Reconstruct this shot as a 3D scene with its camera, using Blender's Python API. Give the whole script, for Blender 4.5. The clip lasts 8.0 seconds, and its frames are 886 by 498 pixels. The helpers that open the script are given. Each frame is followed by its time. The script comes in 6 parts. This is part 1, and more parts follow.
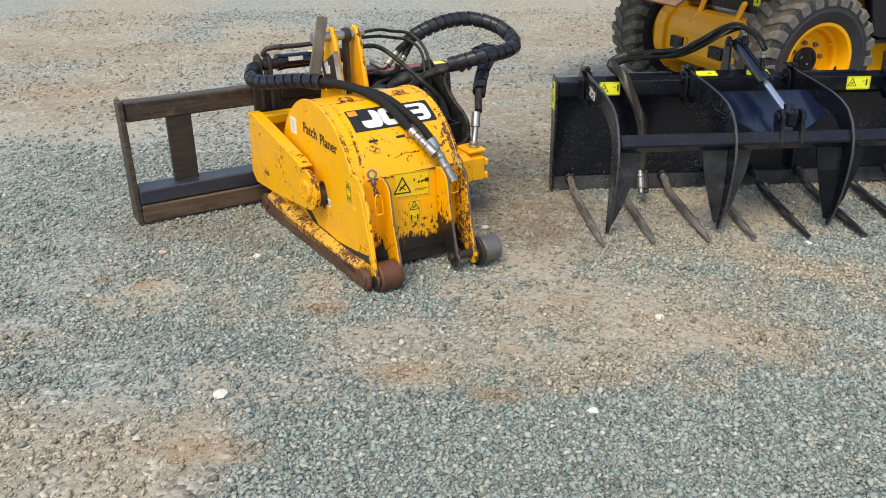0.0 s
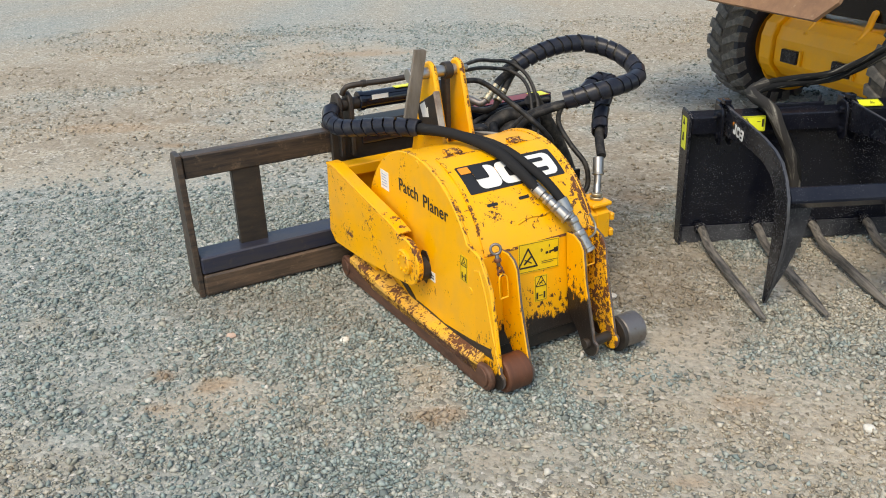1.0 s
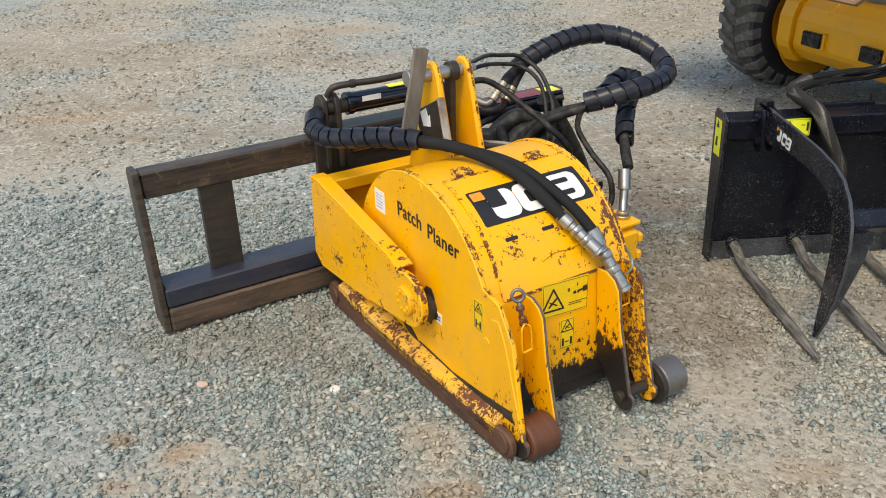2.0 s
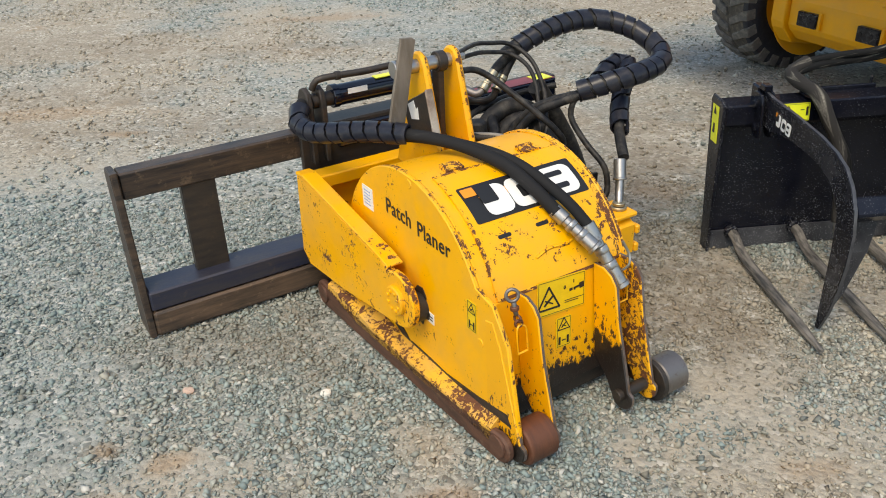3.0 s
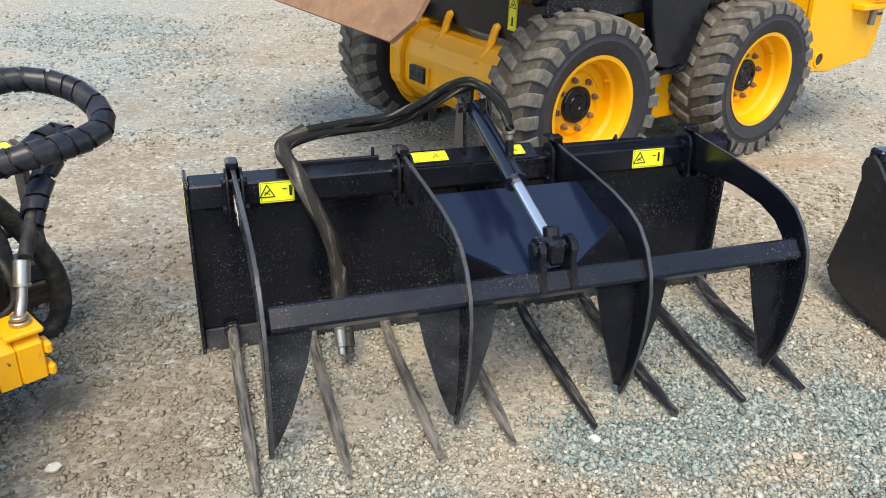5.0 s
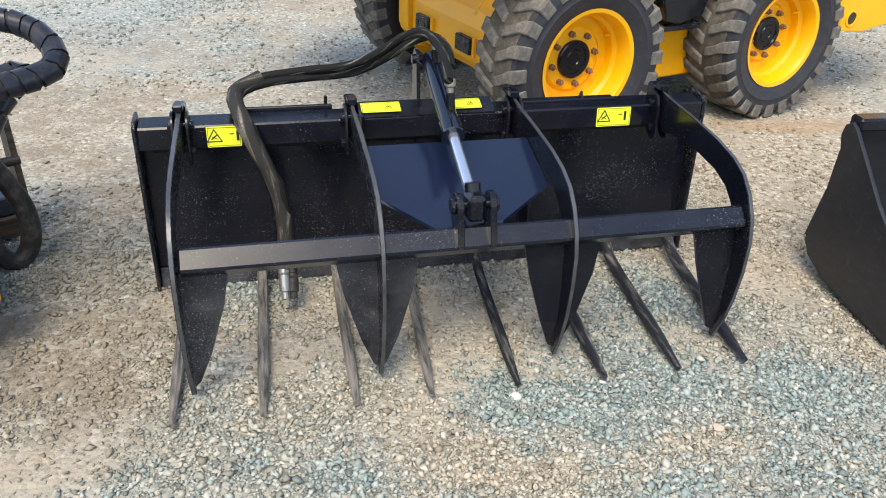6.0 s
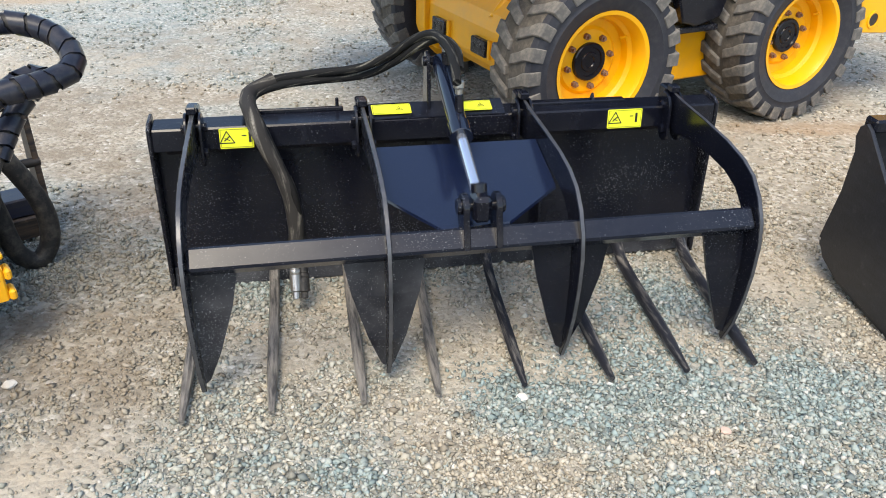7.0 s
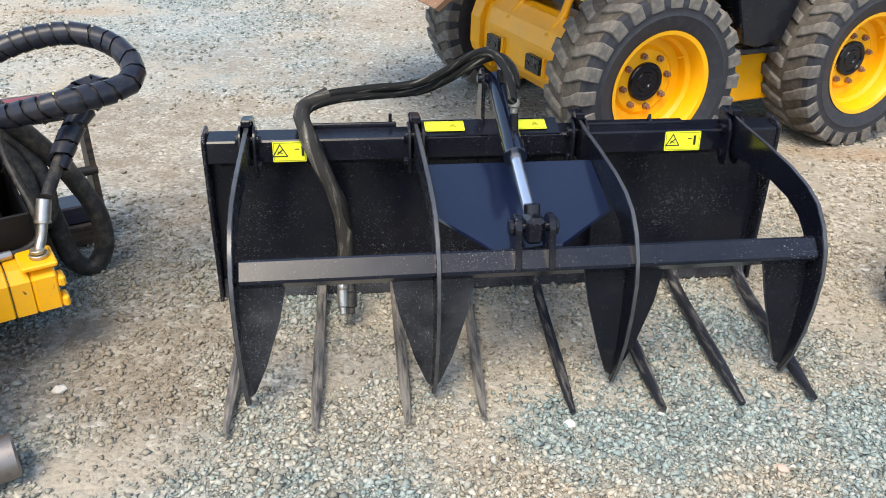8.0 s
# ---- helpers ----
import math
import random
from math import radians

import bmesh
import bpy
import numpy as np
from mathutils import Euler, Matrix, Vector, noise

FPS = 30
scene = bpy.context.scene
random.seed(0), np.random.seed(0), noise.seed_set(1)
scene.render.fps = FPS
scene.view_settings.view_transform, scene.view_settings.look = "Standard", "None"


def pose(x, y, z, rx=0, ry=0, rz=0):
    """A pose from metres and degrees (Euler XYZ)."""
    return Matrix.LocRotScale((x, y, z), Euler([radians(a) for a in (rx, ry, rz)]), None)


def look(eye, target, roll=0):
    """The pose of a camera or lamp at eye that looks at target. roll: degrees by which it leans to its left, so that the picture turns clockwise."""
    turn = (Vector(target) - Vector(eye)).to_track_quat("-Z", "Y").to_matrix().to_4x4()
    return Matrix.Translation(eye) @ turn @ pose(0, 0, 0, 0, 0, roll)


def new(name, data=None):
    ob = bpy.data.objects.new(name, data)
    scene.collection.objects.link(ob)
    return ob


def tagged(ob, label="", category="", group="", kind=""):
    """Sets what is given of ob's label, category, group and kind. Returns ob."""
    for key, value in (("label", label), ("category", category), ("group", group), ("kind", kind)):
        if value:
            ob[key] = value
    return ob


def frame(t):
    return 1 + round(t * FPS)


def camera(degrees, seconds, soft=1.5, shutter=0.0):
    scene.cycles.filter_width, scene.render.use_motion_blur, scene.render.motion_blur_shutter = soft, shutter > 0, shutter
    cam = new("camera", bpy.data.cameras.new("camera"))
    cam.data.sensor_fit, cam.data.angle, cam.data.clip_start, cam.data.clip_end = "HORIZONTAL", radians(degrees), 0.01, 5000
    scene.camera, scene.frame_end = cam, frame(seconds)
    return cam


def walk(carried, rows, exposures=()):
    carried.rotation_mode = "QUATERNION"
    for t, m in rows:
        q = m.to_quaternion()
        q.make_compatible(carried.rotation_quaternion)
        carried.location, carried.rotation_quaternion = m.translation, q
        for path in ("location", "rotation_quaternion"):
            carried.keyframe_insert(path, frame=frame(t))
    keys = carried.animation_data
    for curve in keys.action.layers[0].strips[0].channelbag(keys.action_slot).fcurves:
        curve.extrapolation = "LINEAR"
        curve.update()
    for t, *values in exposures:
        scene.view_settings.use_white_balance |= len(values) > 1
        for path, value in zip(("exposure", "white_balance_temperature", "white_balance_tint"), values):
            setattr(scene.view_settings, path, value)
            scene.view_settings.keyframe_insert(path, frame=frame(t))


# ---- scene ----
cam = camera(57.8, 8.0, soft=1.0)
PATH = [
    (0, (0.667, 0.52, 1.541), (0.705, 2.33, 0.692), 0.2),
    (0.5, (0.417, 0.835, 1.579), (0.379, 2.658, 0.757), -0.4),
    (1, (0.322, 1.214, 1.535), (0.292, 3.028, 0.692), -1.5),
    (1.5, (0.269, 1.502, 1.55), (0.26, 3.3, 0.675), -1.1),
    (1.7, (0.239, 1.595, 1.548), (0.256, 3.385, 0.655), -0.9),
    (2.8, (0.229, 1.775, 1.54), (0.251, 3.534, 0.588), -1.7),
    (3, (0.246, 1.781, 1.538), (0.28, 3.541, 0.588), -2.1),
    (3.5, (0.46, 1.834, 1.535), (0.621, 3.606, 0.622), -2.3),
    (4, (0.889, 1.895, 1.524), (1.179, 3.671, 0.652), -1.0),
    (4.5, (1.196, 2.05, 1.478), (1.586, 3.818, 0.628), 0.8),
    (5, (1.457, 2.175, 1.498), (1.953, 3.903, 0.622), 2.4),
    (5.2, (1.568, 2.165, 1.489), (2.04, 3.882, 0.579), 2.8),
    (6.3, (1.894, 2.064, 1.525), (2.169, 3.778, 0.531), 2.1),
    (6.5, (1.901, 2.059, 1.52), (2.163, 3.777, 0.531), 1.9),
    (7, (1.902, 2.062, 1.52), (2.156, 3.785, 0.537), 1.8),
    (7.5, (1.899, 2.062, 1.521), (2.15, 3.787, 0.539), 1.9),
    (8, (1.891, 2.099, 1.514), (2.035, 3.851, 0.561), 1.8),
]
walk(cam, [(t, look(eye, target, roll)) for t, eye, target, roll in PATH], exposures=[(0.0, 0.88, 7500, 7), (3.5, 0.81, 7500, 7), (4.5, 1.00, 7400, 7), (5.0, 1.28, 7300, 7), (6.3, 1.37, 7050, 8), (8.0, 1.41, 7000, 8)])

# ---- world and sun ----
SUN_ELEVATION, SUN_TURN = 58.0, 205.0
world = bpy.data.worlds.new("sky")
scene.world = world
world.use_nodes = True
wn = world.node_tree.nodes
sky = wn.new("ShaderNodeTexSky")
sky.sky_type = "NISHITA"
sky.sun_disc = False
sky.sun_elevation, sky.sun_rotation = radians(SUN_ELEVATION), radians(SUN_TURN)
sky.air_density, sky.dust_density, sky.ozone_density = 1.0, 1.6, 1.2
wn["Background"].inputs["Strength"].default_value = 0.15
world.node_tree.links.new(sky.outputs["Color"], wn["Background"].inputs["Color"])
sun_data = bpy.data.lights.new("sun", "SUN")
sun_data.energy, sun_data.angle, sun_data.color = 1.25, radians(28), (1.0, 0.93, 0.82)
sun = new("sun", sun_data)
sun_way = Vector((math.sin(radians(SUN_TURN)) * math.cos(radians(SUN_ELEVATION)), math.cos(radians(SUN_TURN)) * math.cos(radians(SUN_ELEVATION)), math.sin(radians(SUN_ELEVATION))))
sun.matrix_world = look(sun_way * 30, (0, 0, 0))


# ---- materials ----
class Mat:
    """A node material with short calls for the usual nodes."""

    def __init__(self, name, rough=0.5, metal=0.0, spec=0.5):
        self.m = bpy.data.materials.new(name)
        self.m.use_nodes = True
        self.n, self.l = self.m.node_tree.nodes, self.m.node_tree.links
        self.b = self.n["Principled BSDF"]
        self.b.inputs["Roughness"].default_value = rough
        self.b.inputs["Metallic"].default_value = metal
        self.b.inputs["Specular IOR Level"].default_value = spec
        self.co = self.n.new("ShaderNodeTexCoord").outputs["Object"]

    def set(self, socket, value):
        if hasattr(value, "is_linked"):
            self.l.new(value, socket)
        else:
            socket.default_value = value

    def scaled(self, sx, sy, sz):
        v = self.n.new("ShaderNodeVectorMath")
        v.operation = "MULTIPLY"
        self.l.new(self.co, v.inputs[0])
        v.inputs[1].default_value = (sx, sy, sz)
        return v.outputs[0]

    def noise(self, scale, detail=4, rough=0.55, co=None, distort=0.0):
        t = self.n.new("ShaderNodeTexNoise")
        t.inputs["Scale"].default_value, t.inputs["Detail"].default_value = scale, detail
        t.inputs["Roughness"].default_value, t.inputs["Distortion"].default_value = rough, distort
        self.l.new(co or self.co, t.inputs["Vector"])
        return t.outputs["Fac"]

    def voronoi(self, scale, feature="F1", out="Distance", co=None):
        t = self.n.new("ShaderNodeTexVoronoi")
        t.feature = feature
        t.inputs["Scale"].default_value = scale
        self.l.new(co or self.co, t.inputs["Vector"])
        return t.outputs[out]

    def ramp(self, fac, *stops):
        r = self.n.new("ShaderNodeValToRGB")
        e = r.color_ramp.elements
        while len(e) < len(stops):
            e.new(0.5)
        for el, (p, c) in zip(e, stops):
            el.position = p
            el.color = (c, c, c, 1) if isinstance(c, (int, float)) else (*c, 1)
        self.l.new(fac, r.inputs[0])
        return r.outputs[0]

    def mix(self, fac, a, b, blend="MIX"):
        x = self.n.new("ShaderNodeMix")
        x.data_type, x.blend_type = "RGBA", blend
        self.set(x.inputs[0], fac)
        for k, v in ((6, a), (7, b)):
            self.set(x.inputs[k], (*v, 1) if isinstance(v, tuple) else v)
        return x.outputs[2]

    def math(self, op, a, b=0.0):
        x = self.n.new("ShaderNodeMath")
        x.operation = op
        self.set(x.inputs[0], a)
        self.set(x.inputs[1], b)
        return x.outputs[0]

    def axis(self, k):
        x = self.n.new("ShaderNodeSeparateXYZ")
        self.l.new(self.co, x.inputs[0])
        return x.outputs[k]

    def island(self):
        return self.n.new("ShaderNodeNewGeometry").outputs["Random Per Island"]

    def attribute(self, name):
        a = self.n.new("ShaderNodeAttribute")
        a.attribute_name = name
        return a.outputs["Fac"]

    def color(self, c):
        self.set(self.b.inputs["Base Color"], (*c, 1) if isinstance(c, tuple) else c)
        return self

    def rough(self, r):
        self.set(self.b.inputs["Roughness"], r)
        return self

    def metal(self, r):
        self.set(self.b.inputs["Metallic"], r)
        return self

    def bump(self, height, strength=0.3, distance=0.002):
        x = self.n.new("ShaderNodeBump")
        x.inputs["Strength"].default_value, x.inputs["Distance"].default_value = strength, distance
        self.l.new(height, x.inputs["Height"])
        self.l.new(x.outputs[0], self.b.inputs["Normal"])
        return self


def yellow_paint(name, chips, grime=0.25, base=(0.93, 0.448, 0.005), worn_spots=()):
    """Plant yellow; chips 0 to 1 says how much paint has flaked off to rust."""
    m = Mat(name, 0.36, spec=0.4)
    tone = m.mix(m.noise(3.5, 3), base, (base[0] * 0.9, base[1] * 0.87, base[2]))
    dusty = m.mix(m.math("MULTIPLY", m.ramp(m.noise(9, 6, 0.65), (0.42, 0.0), (0.75, 1.0)), grime), tone, (0.42, 0.28, 0.12))
    big = m.noise(42, 8, 0.72, distort=0.9)
    small = m.noise(120, 4, 0.6, m.scaled(1, 1, 0.6))
    where = m.math("MULTIPLY", m.noise(7.5, 3), 0.36)
    field = m.math("ADD", m.math("MULTIPLY", big, 0.70), where)
    field = m.math("ADD", field, m.math("MULTIPLY", small, 0.27))
    for centre, reach, more in worn_spots:
        d = m.n.new("ShaderNodeVectorMath")
        d.operation = "DISTANCE"
        m.l.new(m.co, d.inputs[0])
        d.inputs[1].default_value = centre
        field = m.math("ADD", field, m.math("MULTIPLY", m.ramp(d.outputs["Value"], (0.0, 1.0), (reach, 0.0)), more))
    cut = 0.86 - 0.16 * chips
    chip = m.ramp(field, (cut, 0.0), (cut + 0.012, 1.0))
    rust = m.mix(m.noise(60, 4), (0.19, 0.065, 0.022), (0.055, 0.028, 0.018))
    m.color(m.mix(chip, dusty, rust))
    m.rough(m.mix(chip, (0.36,) * 3, (0.85,) * 3))
    m.bump(m.math("SUBTRACT", m.math("MULTIPLY", m.noise(45, 3), 0.15), chip), 0.35, 0.0012)
    return m.m


def black_paint(name, dust=0.3, rough=0.12, haze=0.05, base=(0.0035, 0.0042, 0.0085), spec=0.32):
    m = Mat(name, rough, spec=spec)
    patches = m.math("ADD", m.math("MULTIPLY", m.noise(4, 4, 0.6), 0.26), -0.06)
    specks = m.ramp(m.math("ADD", m.noise(250, 3, 0.6), patches), (0.785 - 0.08 * dust, 0.0), (0.815 - 0.08 * dust, 1.0))
    film = m.ramp(m.noise(6, 6, 0.65), (0.35, 0.0), (0.80, 1.0))
    veil = m.math("MULTIPLY", m.math("ADD", m.math("MULTIPLY", specks, 1.0), m.math("MULTIPLY", film, haze)), m.math("MINIMUM", dust, 0.75))
    m.color(m.mix(veil, base, (0.40, 0.40, 0.41)))
    m.rough(m.math("ADD", m.math("MULTIPLY", veil, 0.6), m.math("ADD", rough, m.math("MULTIPLY", m.noise(14, 4), 0.12))))
    m.bump(m.noise(60, 3), 0.06, 0.001)
    return m.m


def rubber(name, base=(0.012, 0.012, 0.013), dust=0.25, rough=0.55, scuff=(0.25, 0.22, 0.18)):
    m = Mat(name, rough, spec=0.3)
    m.color(m.mix(m.math("MULTIPLY", m.ramp(m.noise(28, 6, 0.7), (0.45, 0.0), (0.75, 1.0)), dust), base, scuff))
    m.bump(m.noise(120, 4), 0.15, 0.001)
    return m.m


def woven(name, base, pale, share):
    """Worn woven hose cover: pale streaks that run along the hose."""
    m = Mat(name, 0.75, spec=0.15)
    v = m.n.new("ShaderNodeCombineXYZ")
    m.l.new(m.math("ADD", m.math("MULTIPLY", m.attribute("turn"), 3.0), m.math("MULTIPLY", m.attribute("run"), 6.0)), v.inputs[0])
    m.l.new(m.math("MULTIPLY", m.attribute("run"), 5.0), v.inputs[1])
    streak = m.ramp(m.noise(1.0, 4, 0.6, v.outputs[0]), (0.62 - share, 0.0), (0.80 - share, 1.0))
    fine = m.ramp(m.noise(130, 4, 0.7), (0.35, 0.35), (0.65, 1.0))
    m.color(m.mix(m.math("MULTIPLY", streak, fine), base, pale))
    m.bump(m.noise(220, 3), 0.3, 0.001)
    return m.m


def steel(name, base=(0.40, 0.39, 0.37), rough=0.27, rust=0.55):
    m = Mat(name, rough, 0.9)
    spot = m.ramp(m.noise(40, 6, 0.7), (0.55, 0.0), (0.72, 1.0))
    m.color(m.mix(m.math("MULTIPLY", spot, rust), base, (0.12, 0.06, 0.03)))
    m.rough(m.math("ADD", rough, m.math("MULTIPLY", m.noise(90, 3), 0.2)))
    m.bump(m.noise(70, 3), 0.1, 0.001)
    return m.m


def rusty(name, a=(0.16, 0.065, 0.032), b=(0.055, 0.03, 0.022), c=(0.30, 0.20, 0.13), rough=0.75, metal=0.15, streak=(1, 1, 1)):
    m = Mat(name, rough, metal)
    t = m.mix(m.ramp(m.noise(7, 6, 0.65, m.scaled(*streak)), (0.35, 0.0), (0.65, 1.0)), a, b)
    m.color(m.mix(m.ramp(m.noise(26, 7, 0.7), (0.58, 0.0), (0.78, 0.8)), t, c))
    m.bump(m.noise(90, 5, 0.7), 0.4, 0.0015)
    return m.m


def plain(name, c, rough=0.5, metal=0.0, worn=0.0):
    m = Mat(name, rough, metal)
    dark = tuple(v * 0.72 for v in c)
    m.color(m.mix(m.ramp(m.noise(30, 5, 0.65), (0.4, 0.0), (0.8, 0.35 + worn)), c, dark))
    m.bump(m.noise(80, 3), 0.05, 0.0006)
    return m.m


YELLOW = yellow_paint("worn yellow paint", 0.46)
YELLOW_CHIPPED = yellow_paint("chipped yellow paint", 0.60)
YELLOW_LID = yellow_paint("yellow lid paint flaked round the slots", 0.56, worn_spots=(((0.245, 0.200, 0.545), 0.15, 0.075), ((0.13, 0.225, 0.565), 0.07, 0.06), ((0.40, 0.20, 0.53), 0.10, 0.06)))
YELLOW_ARM = yellow_paint("yellow arm paint", 0.74)
YELLOW_EDGE = yellow_paint("yellow paint worn along the edges", 1.10)
YELLOW_SHED = yellow_paint("yellow paint flaking off dark steel", 1.08)
YELLOW_RIM = yellow_paint("yellow paint worn nearly bare", 1.75)
YELLOW_LEDGE = yellow_paint("faded yellow ledge paint", 1.12, 0.75, (0.80, 0.43, 0.04))
YELLOW_CLEAN = yellow_paint("clean yellow paint", 0.0, 0.12)
YELLOW_AXLE = yellow_paint("dusty yellow paint", 0.0, 0.22, (0.93, 0.43, 0.006))
BLACK = black_paint("gloss black paint", 0.38)
BLACK_DUSTY = black_paint("dusty black paint", 1.0, 0.20)
BLACK_PLATE = black_paint("gloss black plate paint with dust specks", 0.60, 0.12, 0.03)
BUCKET_BLACK = rusty("scuffed black bucket steel", (0.011, 0.012, 0.015), (0.020, 0.021, 0.025), (0.065, 0.066, 0.069), 0.38, 0.1, (2, 2, 6))
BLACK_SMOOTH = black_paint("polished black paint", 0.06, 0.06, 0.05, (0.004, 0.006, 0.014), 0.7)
# The navy base paints in the blue sky that the deflector mirrors.
BLACK_SKY_TINT = black_paint("smooth black paint tinted with sky reflection", 0.12, 0.10, 0.05, (0.005, 0.009, 0.027), 0.6)
BLACK_BAR = black_paint("dusty blue-black bar paint", 0.52, 0.18, 0.05, (0.006, 0.008, 0.015), 0.28)
BLACK_GRIMY = black_paint("black paint under grey dust", 0.85, 0.32, 0.22)
BLACK_DULL = black_paint("dull black paint", 0.15, 0.40, 0.05, (0.006, 0.006, 0.007), 0.2)
BLACK_OLD = rusty("old black steel", (0.022, 0.020, 0.019), (0.045, 0.034, 0.026), (0.09, 0.055, 0.035), 0.5, 0.2, (1.5, 1.5, 6))
FRAME_BLUE = rusty("blue-black worn beam steel", (0.020, 0.026, 0.055), (0.045, 0.043, 0.052), (0.10, 0.08, 0.062), 0.42, 0.2, (0.7, 3, 7))
FOOT_STEEL = rusty("rusty brown box steel", (0.030, 0.024, 0.021), (0.135, 0.088, 0.058), (0.29, 0.21, 0.14), 0.55, 0.2, (0.7, 3, 7))
FRAME_STEEL = rusty("brown worn frame steel", (0.016, 0.015, 0.016), (0.090, 0.060, 0.041), (0.24, 0.17, 0.11), 0.48, 0.25, (0.7, 3, 7))
SKID_RUST = rusty("rust brown skid steel", (0.155, 0.070, 0.042), (0.075, 0.040, 0.028), (0.24, 0.15, 0.10), 0.6, 0.3, (1, 1, 5))
ROLLER_RUST = rusty("rusty roller steel", (0.17, 0.062, 0.030), (0.10, 0.042, 0.025), (0.25, 0.14, 0.08), 0.55, 0.3, (5, 1, 1))
BUCKET_RUST = rusty("sandy rusted bucket steel", (0.30, 0.165, 0.085), (0.19, 0.10, 0.055), (0.42, 0.29, 0.18), 0.7, 0.1)
BAR_STEEL = rusty("dull grey flat steel", (0.25, 0.215, 0.18), (0.17, 0.14, 0.11), (0.32, 0.28, 0.23), 0.5, 0.4, (4, 4, 1))
STEEL = steel("galvanised steel")
CHROME = steel("polished chrome rod", (0.72, 0.74, 0.80), 0.10, 0.0)
NUT_RUST = rusty("rusty nut steel", (0.20, 0.10, 0.065), (0.30, 0.18, 0.12), (0.13, 0.07, 0.05), 0.6, 0.3)
BRASSY = steel("plated fitting steel", (0.46, 0.41, 0.30), 0.35, 0.3)
ROLLER_GREY = steel("worn grey roller steel", (0.24, 0.22, 0.21), 0.42, 0.5)
RUBBER = rubber("black hose rubber")
RUBBER_DUSTY = woven("dusty hose rubber", (0.017, 0.017, 0.018), (0.075, 0.070, 0.062), 0.02)
# The bluish base colour stands for the sheen on the guard bands.
SLEEVE = rubber("glossy black spiral plastic tinted with blue sheen", (0.012, 0.014, 0.023), 0.12, 0.30)
CLOTH = woven("grey woven hose cover", (0.009, 0.009, 0.009), (0.30, 0.28, 0.23), 0.085)
CLOTH_GREY = woven("faded grey woven sleeve", (0.027, 0.025, 0.023), (0.26, 0.24, 0.20), 0.10)
TYRE = rubber("dusty tyre rubber", (0.026, 0.027, 0.034), 0.16, 0.6, (0.15, 0.14, 0.13))
TREAD = rubber("muddy tyre tread rubber", (0.115, 0.107, 0.098), 0.8, 0.9, (0.27, 0.24, 0.20))
TREAD_BASE = rubber("muddy tyre groove rubber", (0.075, 0.066, 0.056), 0.8, 0.9, (0.19, 0.16, 0.125))
BARE_EDGE = rusty("bare worn plate edge", (0.17, 0.15, 0.145), (0.12, 0.075, 0.05), (0.62, 0.30, 0.02), 0.5, 0.4, (1, 1, 4))
# Besides wear, the lighter grey paints sky reflection along the claw rims.
CLAW_EDGE = rusty("worn grey-black plate edge with painted sky glint", (0.045, 0.047, 0.054), (0.085, 0.085, 0.090), (0.17, 0.165, 0.16), 0.3, 0.3, (1, 1, 3))
INK = plain("black print", (0.012, 0.012, 0.013), 0.5)
WHITE = plain("white print", (0.78, 0.77, 0.73), 0.5)
ORANGE = plain("orange print", (0.85, 0.28, 0.02), 0.5)
LIME = plain("lime yellow sticker", (0.80, 0.83, 0.035), 0.4)
SIGN_YELLOW = plain("yellow sticker", (0.82, 0.53, 0.012), 0.4, worn=0.1)
RED = plain("dark red print", (0.22, 0.025, 0.03), 0.45, worn=0.2)
PALE_BLUE = plain("pale blue print", (0.25, 0.33, 0.52), 0.4)


def mucky_front(level):
    """Yellow plate with its lower part worn to bare black, up to a ragged line."""
    m = Mat("yellow paint worn black below", 0.4)
    tone = m.mix(m.noise(5, 4), (0.92, 0.43, 0.004), (0.74, 0.34, 0.010))
    edge = m.math("ADD", m.axis(2), m.math("MULTIPLY", m.math("SUBTRACT", m.noise(24, 6, 0.7, m.scaled(1, 1, 0.45)), 0.5), 0.22))
    worn = m.ramp(edge, (level, 1.0), (level + 0.013, 0.0))
    near = m.math("MINIMUM", m.math("MAXIMUM", m.math("MULTIPLY", m.math("SUBTRACT", level + 0.17, m.axis(2)), 0.75), 0.0), 0.105)
    chip = m.ramp(m.math("ADD", m.noise(62, 6, 0.7, m.scaled(1, 1, 0.55)), near), (0.64, 0.0), (0.66, 1.0))
    dark = m.mix(m.noise(30, 4), (0.009, 0.008, 0.008), (0.026, 0.018, 0.014))
    m.color(m.mix(worn, m.mix(chip, tone, (0.07, 0.03, 0.015)), dark))
    m.bump(m.math("SUBTRACT", m.noise(50, 4), m.math("ADD", worn, chip)), 0.3, 0.0012)
    return m.m


MUCKY = mucky_front(0.140)
MUCKY_HIGH = mucky_front(0.215)
MUCKY_LOW = mucky_front(0.075)


def dented_tine(name, start, full, dark):
    m = Mat(name, 0.5, 0.2)
    bare = m.ramp(m.noise(30, 6, 0.7, m.scaled(2.2, 0.22, 2.2)), (start, 0.0), (full, 1.0))
    m.color(m.mix(bare, dark, (0.225, 0.205, 0.180)))
    m.bump(m.noise(60, 4), 0.3, 0.002)
    return m.m


TINE = dented_tine("dented dusty tine steel", 0.38, 0.58, (0.050, 0.048, 0.047))
TINE_DARK = dented_tine("black tine paint worn in streaks", 0.50, 0.70, (0.014, 0.015, 0.021))


